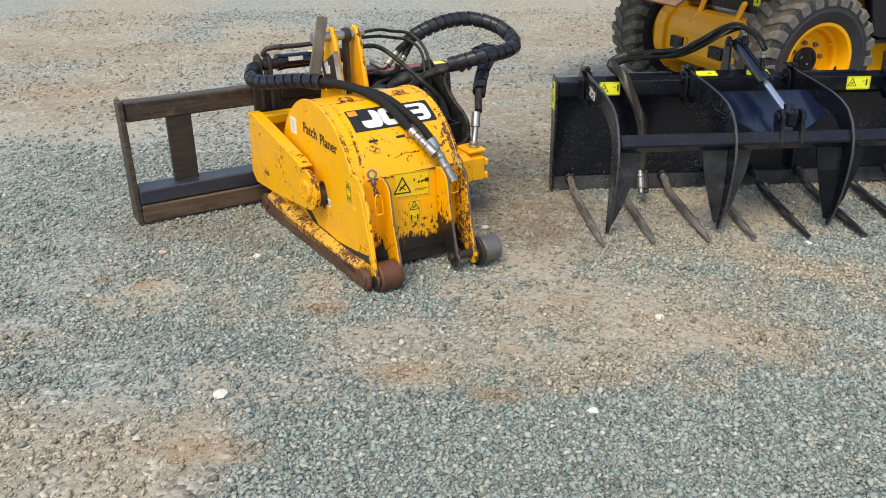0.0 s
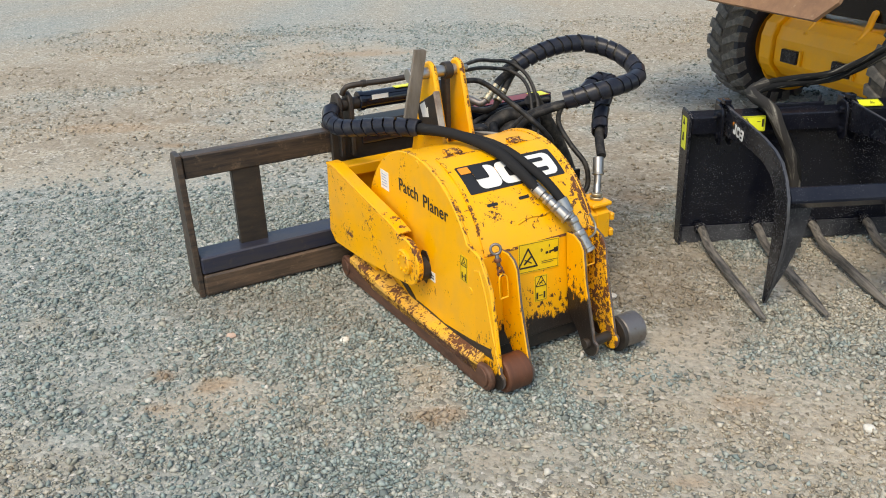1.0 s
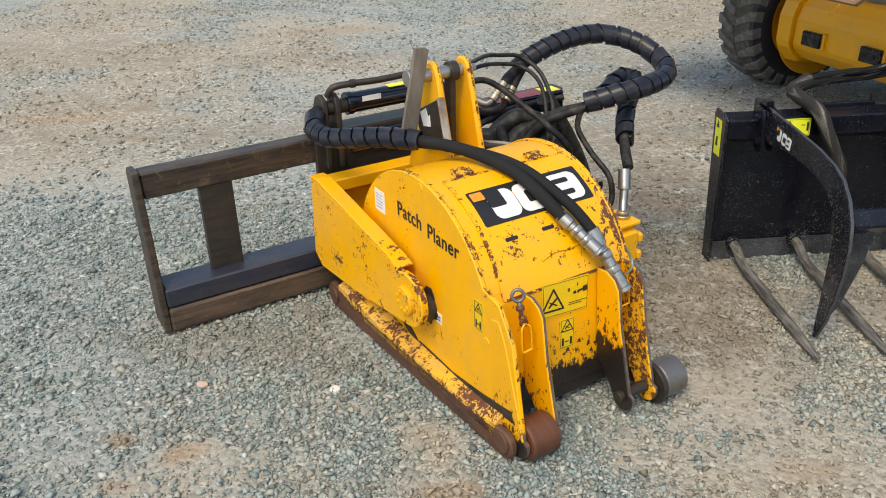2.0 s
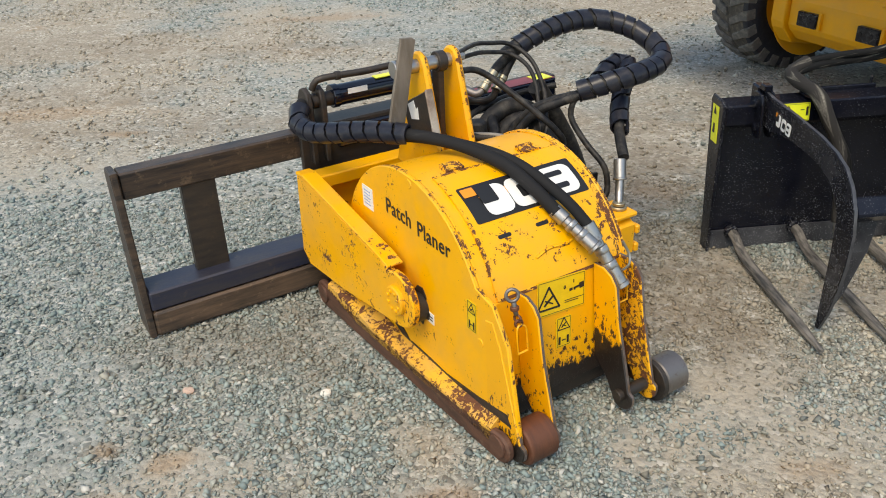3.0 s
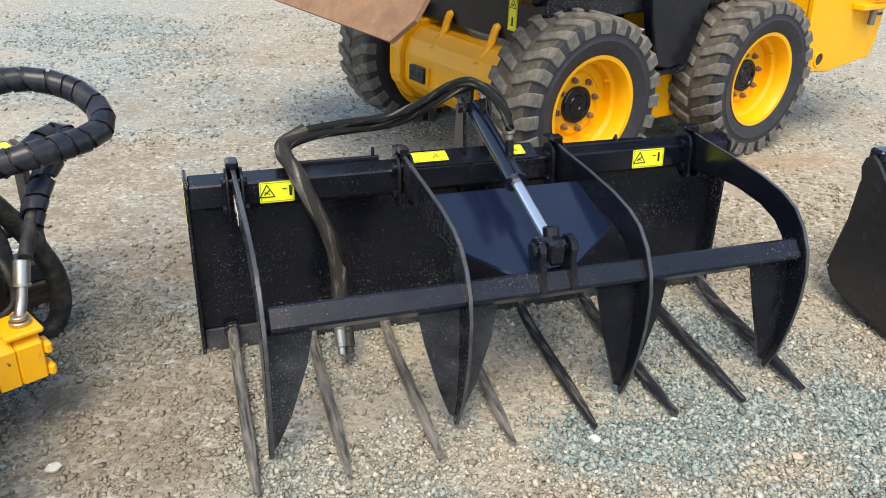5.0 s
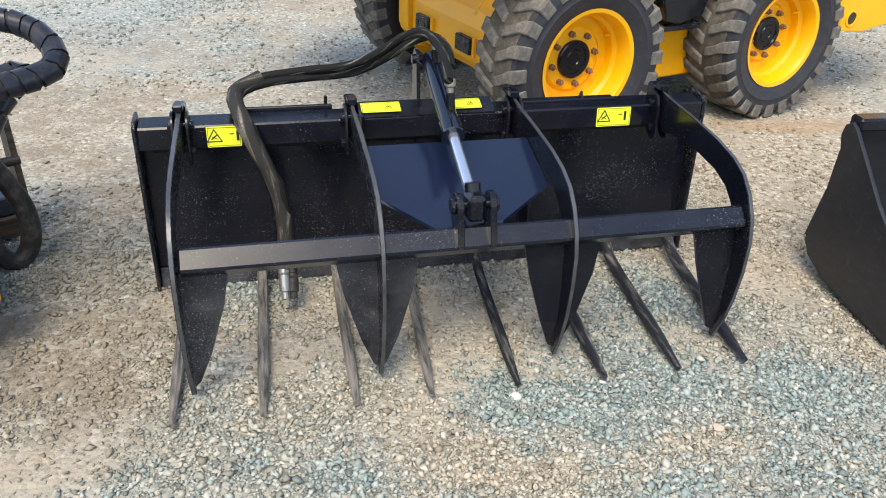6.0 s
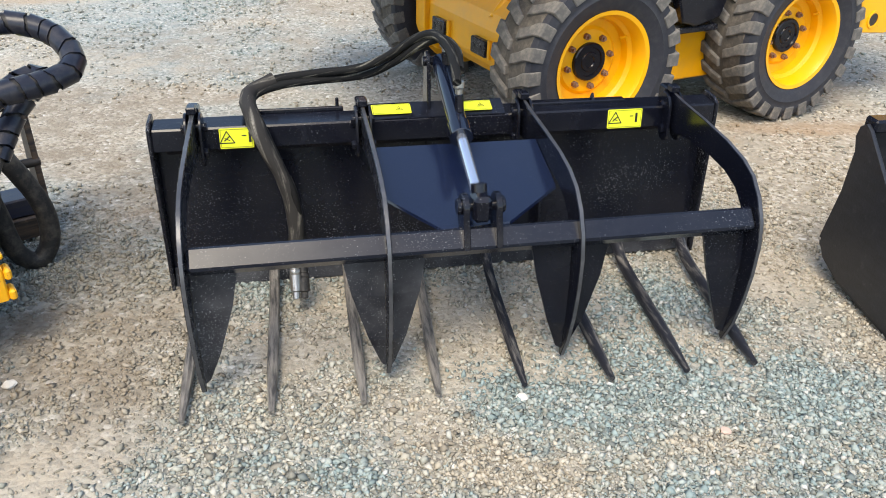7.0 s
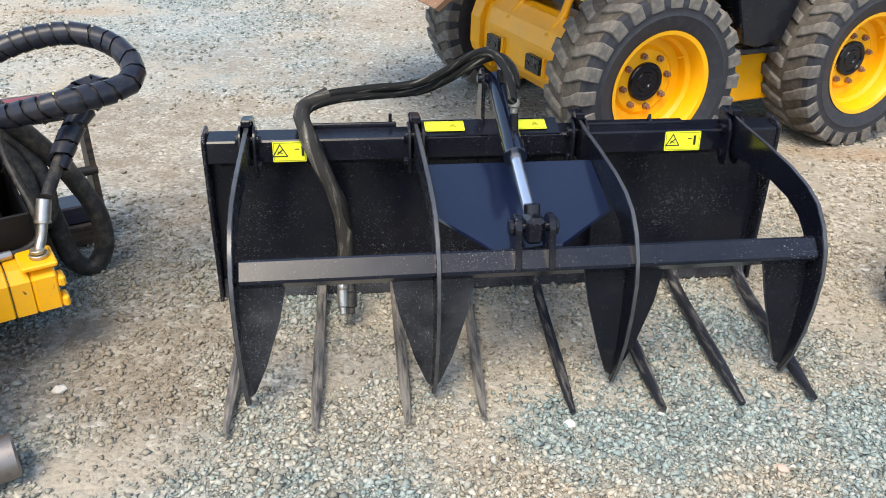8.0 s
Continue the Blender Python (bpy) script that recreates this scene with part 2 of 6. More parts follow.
def ground_material():
    m = Mat("compacted sandy gravel", 0.95, spec=0.2)
    sand = m.mix(m.noise(0.9, 6, 0.6), (0.345, 0.302, 0.232), (0.330, 0.300, 0.245))
    sand = m.mix(m.ramp(m.noise(1.7, 6, 0.65), (0.56, 0.0), (0.72, 0.7)), sand, (0.330, 0.230, 0.135))
    grey = m.mix(m.noise(2.1, 5), (0.290, 0.306, 0.282), (0.355, 0.350, 0.310))
    base = m.mix(m.attribute("blue_gravel"), sand, grey)
    cell = m.voronoi(62, out="Color")
    hsv = m.n.new("ShaderNodeSeparateColor")
    m.l.new(cell, hsv.inputs[0])
    chip_blue = m.ramp(hsv.outputs[0], (0.0, (0.10, 0.125, 0.125)), (0.4, (0.25, 0.285, 0.270)), (0.75, (0.36, 0.385, 0.36)), (0.95, (0.47, 0.46, 0.42)), (1.0, (0.66, 0.65, 0.61)))
    chip_tan = m.ramp(hsv.outputs[0], (0.0, (0.17, 0.145, 0.115)), (0.4, (0.35, 0.315, 0.25)), (0.75, (0.46, 0.42, 0.34)), (0.95, (0.52, 0.48, 0.41)), (1.0, (0.68, 0.66, 0.61)))
    chips = m.mix(m.attribute("blue_gravel"), chip_tan, chip_blue)
    some = m.ramp(m.noise(7, 6, 0.75), (0.40, 0.0), (0.54, 0.85))
    some = m.math("MULTIPLY", some, m.math("SUBTRACT", 1.0, m.math("MULTIPLY", m.attribute("bare"), 0.4)))
    base = m.mix(m.math("MULTIPLY", m.attribute("bare"), 0.8), base, (0.205, 0.166, 0.120))
    some = m.math("MULTIPLY", some, m.math("SUBTRACT", 1.0, m.math("MULTIPLY", m.attribute("sand"), 0.6)))
    base = m.mix(m.math("MULTIPLY", m.attribute("sand"), 0.8), base, (0.425, 0.372, 0.292))
    m.color(m.mix(m.math("MULTIPLY", m.attribute("stain"), 0.5), m.mix(some, base, chips), (0.335, 0.215, 0.115)))
    rel = m.math("ADD", m.math("MULTIPLY", m.voronoi(62), -0.7), m.math("MULTIPLY", m.noise(140, 5, 0.7), 0.5))
    rel = m.math("ADD", rel, m.math("MULTIPLY", m.voronoi(30), -0.7))
    m.bump(rel, 0.9, 0.008)
    return m.m


def stone_material():
    m = Mat("crushed stone chips", 0.9, spec=0.2)
    r = m.island()
    blue = m.ramp(r, (0.0, (0.100, 0.132, 0.136)), (0.25, (0.168, 0.226, 0.224)), (0.6, (0.252, 0.328, 0.320)), (0.85, (0.330, 0.385, 0.366)), (0.97, (0.39, 0.40, 0.37)), (1.0, (0.55, 0.54, 0.50)))
    tan = m.ramp(r, (0.0, (0.18, 0.155, 0.12)), (0.25, (0.350, 0.303, 0.228)), (0.6, (0.445, 0.388, 0.300)), (0.88, (0.490, 0.438, 0.350)), (0.98, (0.54, 0.50, 0.42)), (1.0, (0.60, 0.57, 0.51)))
    c = m.mix(m.attribute("blue_gravel"), tan, blue)
    c = m.mix(m.math("MULTIPLY", m.attribute("stain"), 0.55), c, (0.335, 0.205, 0.105))
    c = m.mix(m.math("MULTIPLY", m.attribute("bare"), 0.7), c, (0.205, 0.166, 0.120))
    m.color(m.mix(m.math("MULTIPLY", m.noise(160, 4, 0.7), 0.45), c, m.mix(0.5, c, (0.34, 0.29, 0.21))))
    m.bump(m.noise(260, 3), 0.3, 0.0015)
    return m.m


# ---- building helpers ----
def thing(name, m, label, category, group=""):
    ob = new(name)
    ob.empty_display_size = 0.1
    ob.matrix_world = m
    return tagged(ob, label, category, group)


def part(name, bm, material, parent, label="", smooth=None, edge=None):
    me = bpy.data.meshes.new(name)
    if smooth is not None:
        for f in bm.faces:
            f.smooth = True
        for e in bm.edges:
            e.smooth = len(e.link_faces) == 2 and e.calc_face_angle(0.0) < radians(smooth)
    if not edge:
        for f in bm.faces:
            f.material_index = 0
    bm.normal_update()
    bm.to_mesh(me)
    bm.free()
    me.materials.append(material)
    if edge:
        me.materials.append(edge)
    ob = new(name, me)
    if parent:
        ob.parent = parent
    if label:
        ob["label"] = label
    return ob


def soften(bm, width, segments=1):
    """Bevel the sharp edges."""
    if width > 0:
        sharp = [e for e in bm.edges if len(e.link_faces) == 2 and e.calc_face_angle(0.0) > radians(35)]
        bmesh.ops.bevel(bm, geom=sharp, offset=width, segments=segments, affect="EDGES", clamp_overlap=True)
    return bm


def block(lo, hi, bevel=0.004, m=None, bm=None):
    """A bevelled box between two corners."""
    own = bmesh.new()
    lo, hi = Vector(lo), Vector(hi)
    mid, size = (lo + hi) / 2, hi - lo
    bmesh.ops.create_cube(own, size=1, matrix=Matrix.Translation(mid) @ Matrix.Diagonal((*size, 1)))
    soften(own, min(bevel, 0.3 * min(size)))
    if m is not None:
        own.transform(m)
    return joined(own, bm)


def joined(own, bm):
    if bm is None:
        return own
    me = bpy.data.meshes.new("t")
    own.to_mesh(me)
    own.free()
    bm.from_mesh(me)
    bpy.data.meshes.remove(me)
    return bm


def slab(outline, lo, hi, axis="x", bevel=0.003, bm=None, m=None):
    """A plate: the outline in the two other axes (x: y,z; y: x,z; z: x,y), from lo to hi along the axis."""
    own = bmesh.new()

    def at(a, b, c):
        return {"x": (c, a, b), "y": (a, c, b), "z": (a, b, c)}[axis]

    low = [own.verts.new(at(a, b, lo)) for a, b in outline]
    high = [own.verts.new(at(a, b, hi)) for a, b in outline]
    own.faces.new(low)
    own.faces.new(list(reversed(high)))
    n = len(outline)
    for i in range(n):
        own.faces.new((low[i], low[(i + 1) % n], high[(i + 1) % n], high[i]))
    bmesh.ops.recalc_face_normals(own, faces=own.faces)
    for f in own.faces:
        f.material_index = 0 if len(f.verts) == n and n != 4 else 1
    if bevel:
        rim = [e for e in own.edges if any(len(f.verts) == n for f in e.link_faces)]
        bmesh.ops.bevel(own, geom=rim, offset=min(bevel, abs(hi - lo) * 0.35), segments=1, affect="EDGES", clamp_overlap=True)
    bmesh.ops.triangulate(own, faces=[f for f in own.faces if len(f.verts) > 4])
    if m is not None:
        own.transform(m)
    return joined(own, bm)


def rod(a, b, r, r2=None, seg=20, bevel=0.002, bm=None):
    """A round bar from a to b."""
    own = bmesh.new()
    a, b = Vector(a), Vector(b)
    way = b - a
    m = Matrix.Translation((a + b) / 2) @ way.to_track_quat("Z", "Y").to_matrix().to_4x4()
    bmesh.ops.create_cone(own, cap_ends=True, segments=seg, radius1=r, radius2=r if r2 is None else r2, depth=way.length, matrix=m)
    if bevel:
        soften(own, bevel)
    return joined(own, bm)


def arc(cx, cy, r, a, b, n):
    return [(cx + r * math.cos(radians(a + (b - a) * i / n)), cy + r * math.sin(radians(a + (b - a) * i / n))) for i in range(n + 1)]


def curve_points(points, step):
    """A smooth line through the points, at even steps."""
    p = [Vector(q) for q in points]
    p = [2 * p[0] - p[1]] + p + [2 * p[-1] - p[-2]]
    fine = []
    for i in range(1, len(p) - 2):
        for k in range(24):
            t = k / 24
            a, b, c, d = p[i - 1], p[i], p[i + 1], p[i + 2]
            fine.append(0.5 * (2 * b + (c - a) * t + (2 * a - 5 * b + 4 * c - d) * t * t + (3 * b - a - 3 * c + d) * t ** 3))
    fine.append(p[-2])
    out, run = [fine[0]], 0.0
    for a, b in zip(fine, fine[1:]):
        run += (b - a).length
        if run >= step:
            out.append(b)
            run = 0.0
    if (out[-1] - fine[-1]).length > step * 0.3:
        out.append(fine[-1])
    return out


def frames(line):
    """Axes along a line, turned as little as possible."""
    ways = [(line[min(i + 1, len(line) - 1)] - line[max(i - 1, 0)]).normalized() for i in range(len(line))]
    side = ways[0].orthogonal().normalized()
    out = []
    for w in ways:
        side = (side - w * side.dot(w)).normalized()
        out.append((w, side, w.cross(side)))
    return out


def hose(points, r, seg=12, step=0.02, bm=None, wobble=0.0, flat=1.0):
    own = bmesh.new()
    line = curve_points(points, step)
    rings = []
    turn, run = own.verts.layers.float.new("turn"), own.verts.layers.float.new("run")
    for i, (p, (w, s, u)) in enumerate(zip(line, frames(line))):
        rr = r * (1 + wobble * noise.noise(p * 22))
        rings.append([own.verts.new(p + rr * (math.cos(a) * s + math.sin(a) * u * flat)) for a in [2 * math.pi * k / seg for k in range(seg)]])
        for k, v in enumerate(rings[-1]):
            v[turn], v[run] = abs(2.0 * k / seg - 1.0), i * step
    for a, b in zip(rings, rings[1:]):
        for k in range(seg):
            own.faces.new((a[k], a[(k + 1) % seg], b[(k + 1) % seg], b[k]))
    own.faces.new(list(reversed(rings[0])))
    own.faces.new(rings[-1])
    bmesh.ops.recalc_face_normals(own, faces=own.faces)
    return joined(own, bm)


def spiral(points, r, pitch=0.052, width=0.80, thick=0.006, seg=16):
    """A spiral guard: bands that lap round a hose bundle with narrow gaps."""
    own = bmesh.new()
    line = curve_points(points, 0.004)
    axes = frames(line)
    turns = int(0.004 * len(line) / pitch)
    per = pitch / 0.004
    total = turns * seg
    strips = []
    for i in range(total + 1):
        a = 2 * math.pi * i / seg
        cols = []
        for side in (0.0, width):
            k = min(max((i / seg + side) * per, 0), len(line) - 1)
            k0 = int(k)
            w, s, u = axes[k0]
            rr = r + (thick * 0.35 if side == 0.0 else 0.0)
            way = math.cos(a) * s + math.sin(a) * u
            cols += [own.verts.new(line[k0] + rr * way), own.verts.new(line[k0] + (rr - thick) * way)]
        strips.append(cols)
    for a, b in zip(strips, strips[1:]):
        own.faces.new((a[0], b[0], b[2], a[2]))
        own.faces.new((a[1], a[3], b[3], b[1]))
        own.faces.new((a[0], a[1], b[1], b[0]))
        own.faces.new((a[2], b[2], b[3], a[3]))
    bmesh.ops.recalc_face_normals(own, faces=own.faces)
    return own


def lathe(profile, m, seg=48, closed=True):
    """Turn a (radius, along) outline about the local y axis."""
    own = bmesh.new()
    rings = []
    for k in range(seg):
        a = 2 * math.pi * k / seg
        rings.append([own.verts.new((r * math.cos(a), y, r * math.sin(a))) for r, y in profile])
    n = len(profile)
    for k in range(seg):
        a, b = rings[k], rings[(k + 1) % seg]
        for i in range(n if closed else n - 1):
            own.faces.new((a[i], a[(i + 1) % n], b[(i + 1) % n], b[i]))
    bmesh.ops.recalc_face_normals(own, faces=own.faces)
    own.transform(m)
    return own


def nut(p, way, r=0.012, h=0.012, seg=6, bm=None):
    p, way = Vector(p), Vector(way).normalized()
    return rod(p, p + way * h, r, seg=seg, bevel=0.001, bm=bm)


def face_sheet(outline, m, lift=0.0, thick=0.0012):
    """A thin printed piece: outline in the sheet's own x,y, put at the pose m."""
    return slab(outline, lift, lift + thick, "z", 0, m=m)


def rounded(w, h, r, n=4):
    return arc(w / 2 - r, h / 2 - r, r, 0, 90, n) + arc(-w / 2 + r, h / 2 - r, r, 90, 180, n) + arc(-w / 2 + r, -h / 2 + r, r, 180, 270, n) + arc(w / 2 - r, -h / 2 + r, r, 270, 360, n)


def facing(p, normal, up=(0, 0, 1)):
    """A pose at p whose z axis is the normal and whose y axis points up along the sheet."""
    z = Vector(normal).normalized()
    x = Vector(up).cross(z).normalized()
    m = Matrix((x, z.cross(x), z)).transposed().to_4x4()
    m.translation = p
    return m


def moved(outline, dx, dy):
    return [(x + dx, y + dy) for x, y in outline]


def bar2(a, b, w):
    """A straight bar in a sheet."""
    a, b = Vector(a), Vector(b)
    s = (b - a).normalized() * (w / 2)
    n = Vector((-s.y, s.x))
    return [tuple(a - n - s * 0.6), tuple(b - n + s * 0.6), tuple(b + n + s * 0.6), tuple(a + n - s * 0.6)]


def warning_sign(name, m, w, h, parent, ground, label, tri=None, marks=()):
    """A sticker with a black warning triangle and small pictogram bars."""
    s = part(name, face_sheet(rounded(w, h, 0.004), m), ground, parent, label)
    cx, cy, size = tri or (-w * 0.28, 0, h * 0.36)
    pts = [(cx, cy + size), (cx - size * 0.95, cy - size * 0.62), (cx + size * 0.95, cy - size * 0.62)]
    bm = None
    for i in range(3):
        bm = slab(bar2(pts[i], pts[(i + 1) % 3], size * 0.14), 0.0014, 0.0022, "z", 0, bm, m)
    slab(bar2((cx - size * 0.35, cy - size * 0.3), (cx + size * 0.3, cy + size * 0.25), size * 0.16), 0.0014, 0.0022, "z", 0, bm, m)
    slab(bar2((cx - size * 0.3, cy + size * 0.05), (cx + size * 0.35, cy - size * 0.28), size * 0.1), 0.0014, 0.0022, "z", 0, bm, m)
    part("warning_triangle", bm, INK, s)
    x, y, t = w / 2 - 0.004, h / 2 - 0.004, 0.0011
    bm = None
    for p, q in (((-x, -y), (x, -y)), ((x, -y), (x, y)), ((x, y), (-x, y)), ((-x, y), (-x, -y))):
        bm = slab(bar2(p, q, t), 0.0014, 0.0020, "z", 0, bm, m)
    part("sticker_border", bm, INK, s)
    bm = None
    for a, b, t in marks:
        bm = slab(bar2(a, b, t), 0.0014, 0.0022, "z", 0, bm, m)
    if bm:
        part("pictogram", bm, INK, s)
    return s


# ---- ground ----
def smooth_step(a, b, x):
    t = np.clip((x - a) / (b - a), 0, 1)
    return t * t * (3 - 2 * t)


RNG = np.random.default_rng(7)
LATTICE = RNG.random((64, 64))


def value_noise(x, y, scale):
    x, y = np.asarray(x, float) * scale, np.asarray(y, float) * scale
    xi, yi = np.floor(x).astype(int), np.floor(y).astype(int)
    fx, fy = x - xi, y - yi
    fx, fy = fx * fx * (3 - 2 * fx), fy * fy * (3 - 2 * fy)
    a, b = LATTICE[xi % 64, yi % 64], LATTICE[(xi + 1) % 64, yi % 64]
    c, d = LATTICE[xi % 64, (yi + 1) % 64], LATTICE[(xi + 1) % 64, (yi + 1) % 64]
    return (a * (1 - fx) + b * fx) * (1 - fy) + (c * (1 - fx) + d * fx) * fy


def ground_height(x, y):
    rise = 0.012 * smooth_step(1.45, 3.0, np.asarray(x, float))
    return rise + 0.016 * (value_noise(x, y, 0.9) - 0.5) + 0.007 * (value_noise(x, y, 3.1) - 0.5)


def patches(x, y, spots, ragged, fine):
    """The strongest of some ragged oval patches at each place: (cx, cy, rx, ry, strength)."""
    x, y = np.asarray(x, float), np.asarray(y, float)
    fray = ragged * (value_noise(x + 7, y + 2, 2.9) - 0.5) + 0.7 * ragged * (value_noise(x, y + 3, fine) - 0.5) + 0.4 * ragged * (value_noise(x + 1, y, 2.6 * fine) - 0.5)
    out = np.zeros_like(x)
    for cx, cy, rx, ry, strength in spots:
        d = np.hypot((x - cx) / rx, (y - cy) / ry)
        out = np.maximum(out, strength * smooth_step(1.3, 0.45, d + fray))
    return out


BLUE_SPOTS = ((-0.7, 3.3, 0.9, 0.75, 0.55), (-1.6, 4.6, 1.1, 0.9, 0.60), (-0.35, 2.95, 0.5, 0.35, 0.5), (1.45, 2.38, 1.0, 0.42, 0.9), (0.70, 2.40, 0.7, 0.35, 0.8), (0.30, 2.62, 0.5, 0.2, 0.5), (3.35, 3.15, 0.7, 0.4, 0.9), (3.25, 3.52, 0.85, 0.36, 0.85), (2.75, 3.3, 0.6, 0.3, 0.8), (2.72, 3.72, 0.5, 0.28, 0.9),
              (1.05, 5.75, 0.25, 0.30, 0.3), (1.7, 7.7, 0.8, 0.6, 0.45), (-0.6, 5.6, 0.9, 0.5, 0.45), (-1.0, 7.2, 0.8, 0.5, 0.4), (3.0, 4.35, 0.5, 0.25, 0.35), (0.3, 8.2, 0.8, 0.6, 0.4))
TAN_SPOTS = ((1.55, 3.40, 1.0, 0.50, 0.9), (1.30, 3.85, 0.80, 0.60, 1.0), (1.85, 3.80, 0.50, 0.45, 0.9), (1.75, 4.2, 0.6, 0.35, 1.0), (1.15, 4.5, 0.40, 0.9, 1.0), (1.45, 5.5, 0.7, 0.8, 0.8), (-0.3, 2.42, 0.5, 0.28, 0.5), (-2.3, 6.5, 0.8, 0.55, 0.7), (-3.2, 8.4, 1.1, 0.8, 0.6), (-0.8, 9.0, 0.9, 0.6, 0.6),
             (2.1, 8.7, 0.8, 1.0, 0.6), (0.75, 6.2, 0.7, 0.8, 0.9), (4.3, 5.7, 0.7, 0.4, 0.7), (3.7, 4.5, 0.5, 0.35, 0.5), (-1.5, 3.9, 0.5, 0.25, 0.4))


def blue_share(x, y):
    """How far the ground shows blue-grey chippings (1) or tan sandy fines (0)."""
    x, y = np.asarray(x, float), np.asarray(y, float)
    n = 0.50 * value_noise(x + 3, y + 9, 0.6) + 0.30 * value_noise(x, y, 1.7) + 0.20 * value_noise(x, y, 4.6)
    return np.clip((n - 0.47) * 3.2 + 0.46 - 0.16 * smooth_step(4.6, 5.6, y) + 0.90 * patches(x, y, BLUE_SPOTS, 0.9, 6.1) - 0.80 * patches(x, y, TAN_SPOTS, 0.8, 5.3), 0, 1)


def bare_share(x, y):
    """Where the ground is coloured darker brown in ragged patches, with less loose stone."""
    return patches(x, y, ((1.14, 4.45, 0.36, 0.85, 1.0), (1.28, 5.20, 0.50, 0.7, 1.0), (1.5, 6.1, 0.8, 0.35, 0.7), (-0.36, 3.98, 0.5, 0.17, 0.6), (-0.1, 4.15, 0.22, 0.5, 0.6), (3.3, 4.6, 0.4, 0.4, 0.4), (-1.5, 6.25, 1.2, 0.30, 0.6), (-2.3, 6.9, 0.9, 0.25, 0.6), (0.6, 6.5, 1.3, 0.30, 0.6), (1.6, 7.2, 1.4, 0.40, 0.6), (1.0, 7.9, 1.2, 0.30, 0.5), (-2.8, 8.3, 1.5, 0.5, 0.6), (-0.5, 8.0, 1.0, 0.3, 0.5), (2.1, 8.9, 1.0, 0.5, 0.5), (0.75, 5.70, 0.45, 0.40, 0.9), (0.65, 6.45, 0.60, 0.45, 0.9), (0.75, 7.40, 0.70, 0.40, 0.7)), 0.8, 7.0)


def sand_share(x, y):
    """Patches of pale trodden sand with few stones on them, and one against the fork's shade."""
    # The patch at (2.45, 4.40) is painted pale to offset the fork's shade.
    return patches(x, y, ((2.48, 3.96, 0.45, 0.20, 1.0), (2.85, 4.08, 0.40, 0.26, 0.9), (2.05, 4.14, 0.42, 0.18, 0.9), (3.45, 4.42, 0.50, 0.26, 1.0), (0.15, 2.75, 0.40, 0.14, 0.8), (-0.45, 3.35, 0.30, 0.12, 0.8), (1.55, 3.05, 0.60, 0.14, 0.8), (1.02, 3.52, 0.36, 0.34, 0.9), (1.12, 2.98, 0.50, 0.18, 0.9), (0.60, 3.10, 0.30, 0.10, 0.5), (2.45, 4.40, 0.80, 0.24, 1.0), (1.65, 3.40, 0.50, 0.20, 0.8), (-1.7, 5.6, 0.8, 0.25, 0.7), (0.3, 7.2, 0.9, 0.3, 0.7), (-0.9, 9.2, 0.9, 0.4, 0.8)), 1.0, 8.0)


def stain_share(x, y):
    """Small ochre stains."""
    return patches(x, y, ((0.255, 3.28, 0.10, 0.05, 1.0), (0.58, 2.82, 0.15, 0.07, 0.9), (0.89, 2.68, 0.12, 0.06, 0.9), (-0.71, 3.53, 0.06, 0.04, 1.0), (-0.50, 3.48, 0.06, 0.04, 1.0), (-0.65, 3.35, 0.05, 0.03, 0.8), (-0.04, 2.41, 0.25, 0.08, 0.8), (0.96, 2.96, 0.08, 0.04, 0.8), (1.21, 3.32, 0.12, 0.05, 0.7), (4.4, 5.85, 0.40, 0.12, 0.9), (-0.75, 9.0, 0.5, 0.15, 0.8), (-2.1, 6.6, 0.5, 0.12, 0.7), (-1.48, 6.19, 0.15, 0.06, 0.9), (1.30, 5.08, 0.25, 0.10, 0.6)), 0.8, 16.0)


def build_ground():
    def axis(lo, hi, step, far):
        near = np.arange(lo, hi + step / 2, step)
        out = [step * 1.6 ** k for k in range(1, 18)]
        steps = np.cumsum(out)
        steps = steps[steps < far]
        return np.concatenate([lo - steps[::-1], near, hi + steps])

    xs, ys = axis(-4.0, 7.0, 0.035, 900), axis(1.0, 9.0, 0.035, 900)
    gx, gy = np.meshgrid(xs, ys)
    gz = ground_height(gx, gy)
    verts = np.stack([gx.ravel(), gy.ravel(), gz.ravel()], 1)
    nx, ny = len(xs), len(ys)
    i = (np.arange(ny - 1)[:, None] * nx + np.arange(nx - 1)[None, :]).ravel()
    faces = np.stack([i, i + 1, i + nx + 1, i + nx], 1)
    me = bpy.data.meshes.new("ground")
    me.from_pydata(verts.tolist(), [], faces.tolist())
    a = me.attributes.new("blue_gravel", "FLOAT", "POINT")
    a.data.foreach_set("value", blue_share(gx, gy).ravel().astype(np.float32))
    a = me.attributes.new("stain", "FLOAT", "POINT")
    a.data.foreach_set("value", stain_share(gx, gy).ravel().astype(np.float32))
    a = me.attributes.new("bare", "FLOAT", "POINT")
    a.data.foreach_set("value", bare_share(gx, gy).ravel().astype(np.float32))
    a = me.attributes.new("sand", "FLOAT", "POINT")
    a.data.foreach_set("value", sand_share(gx, gy).ravel().astype(np.float32))
    me.polygons.foreach_set("use_smooth", np.ones(len(faces), bool))
    me.materials.append(ground_material())
    tagged(new("ground", me), "compacted sandy yard ground with blue-grey and tan gravel", "ground", kind="structure")


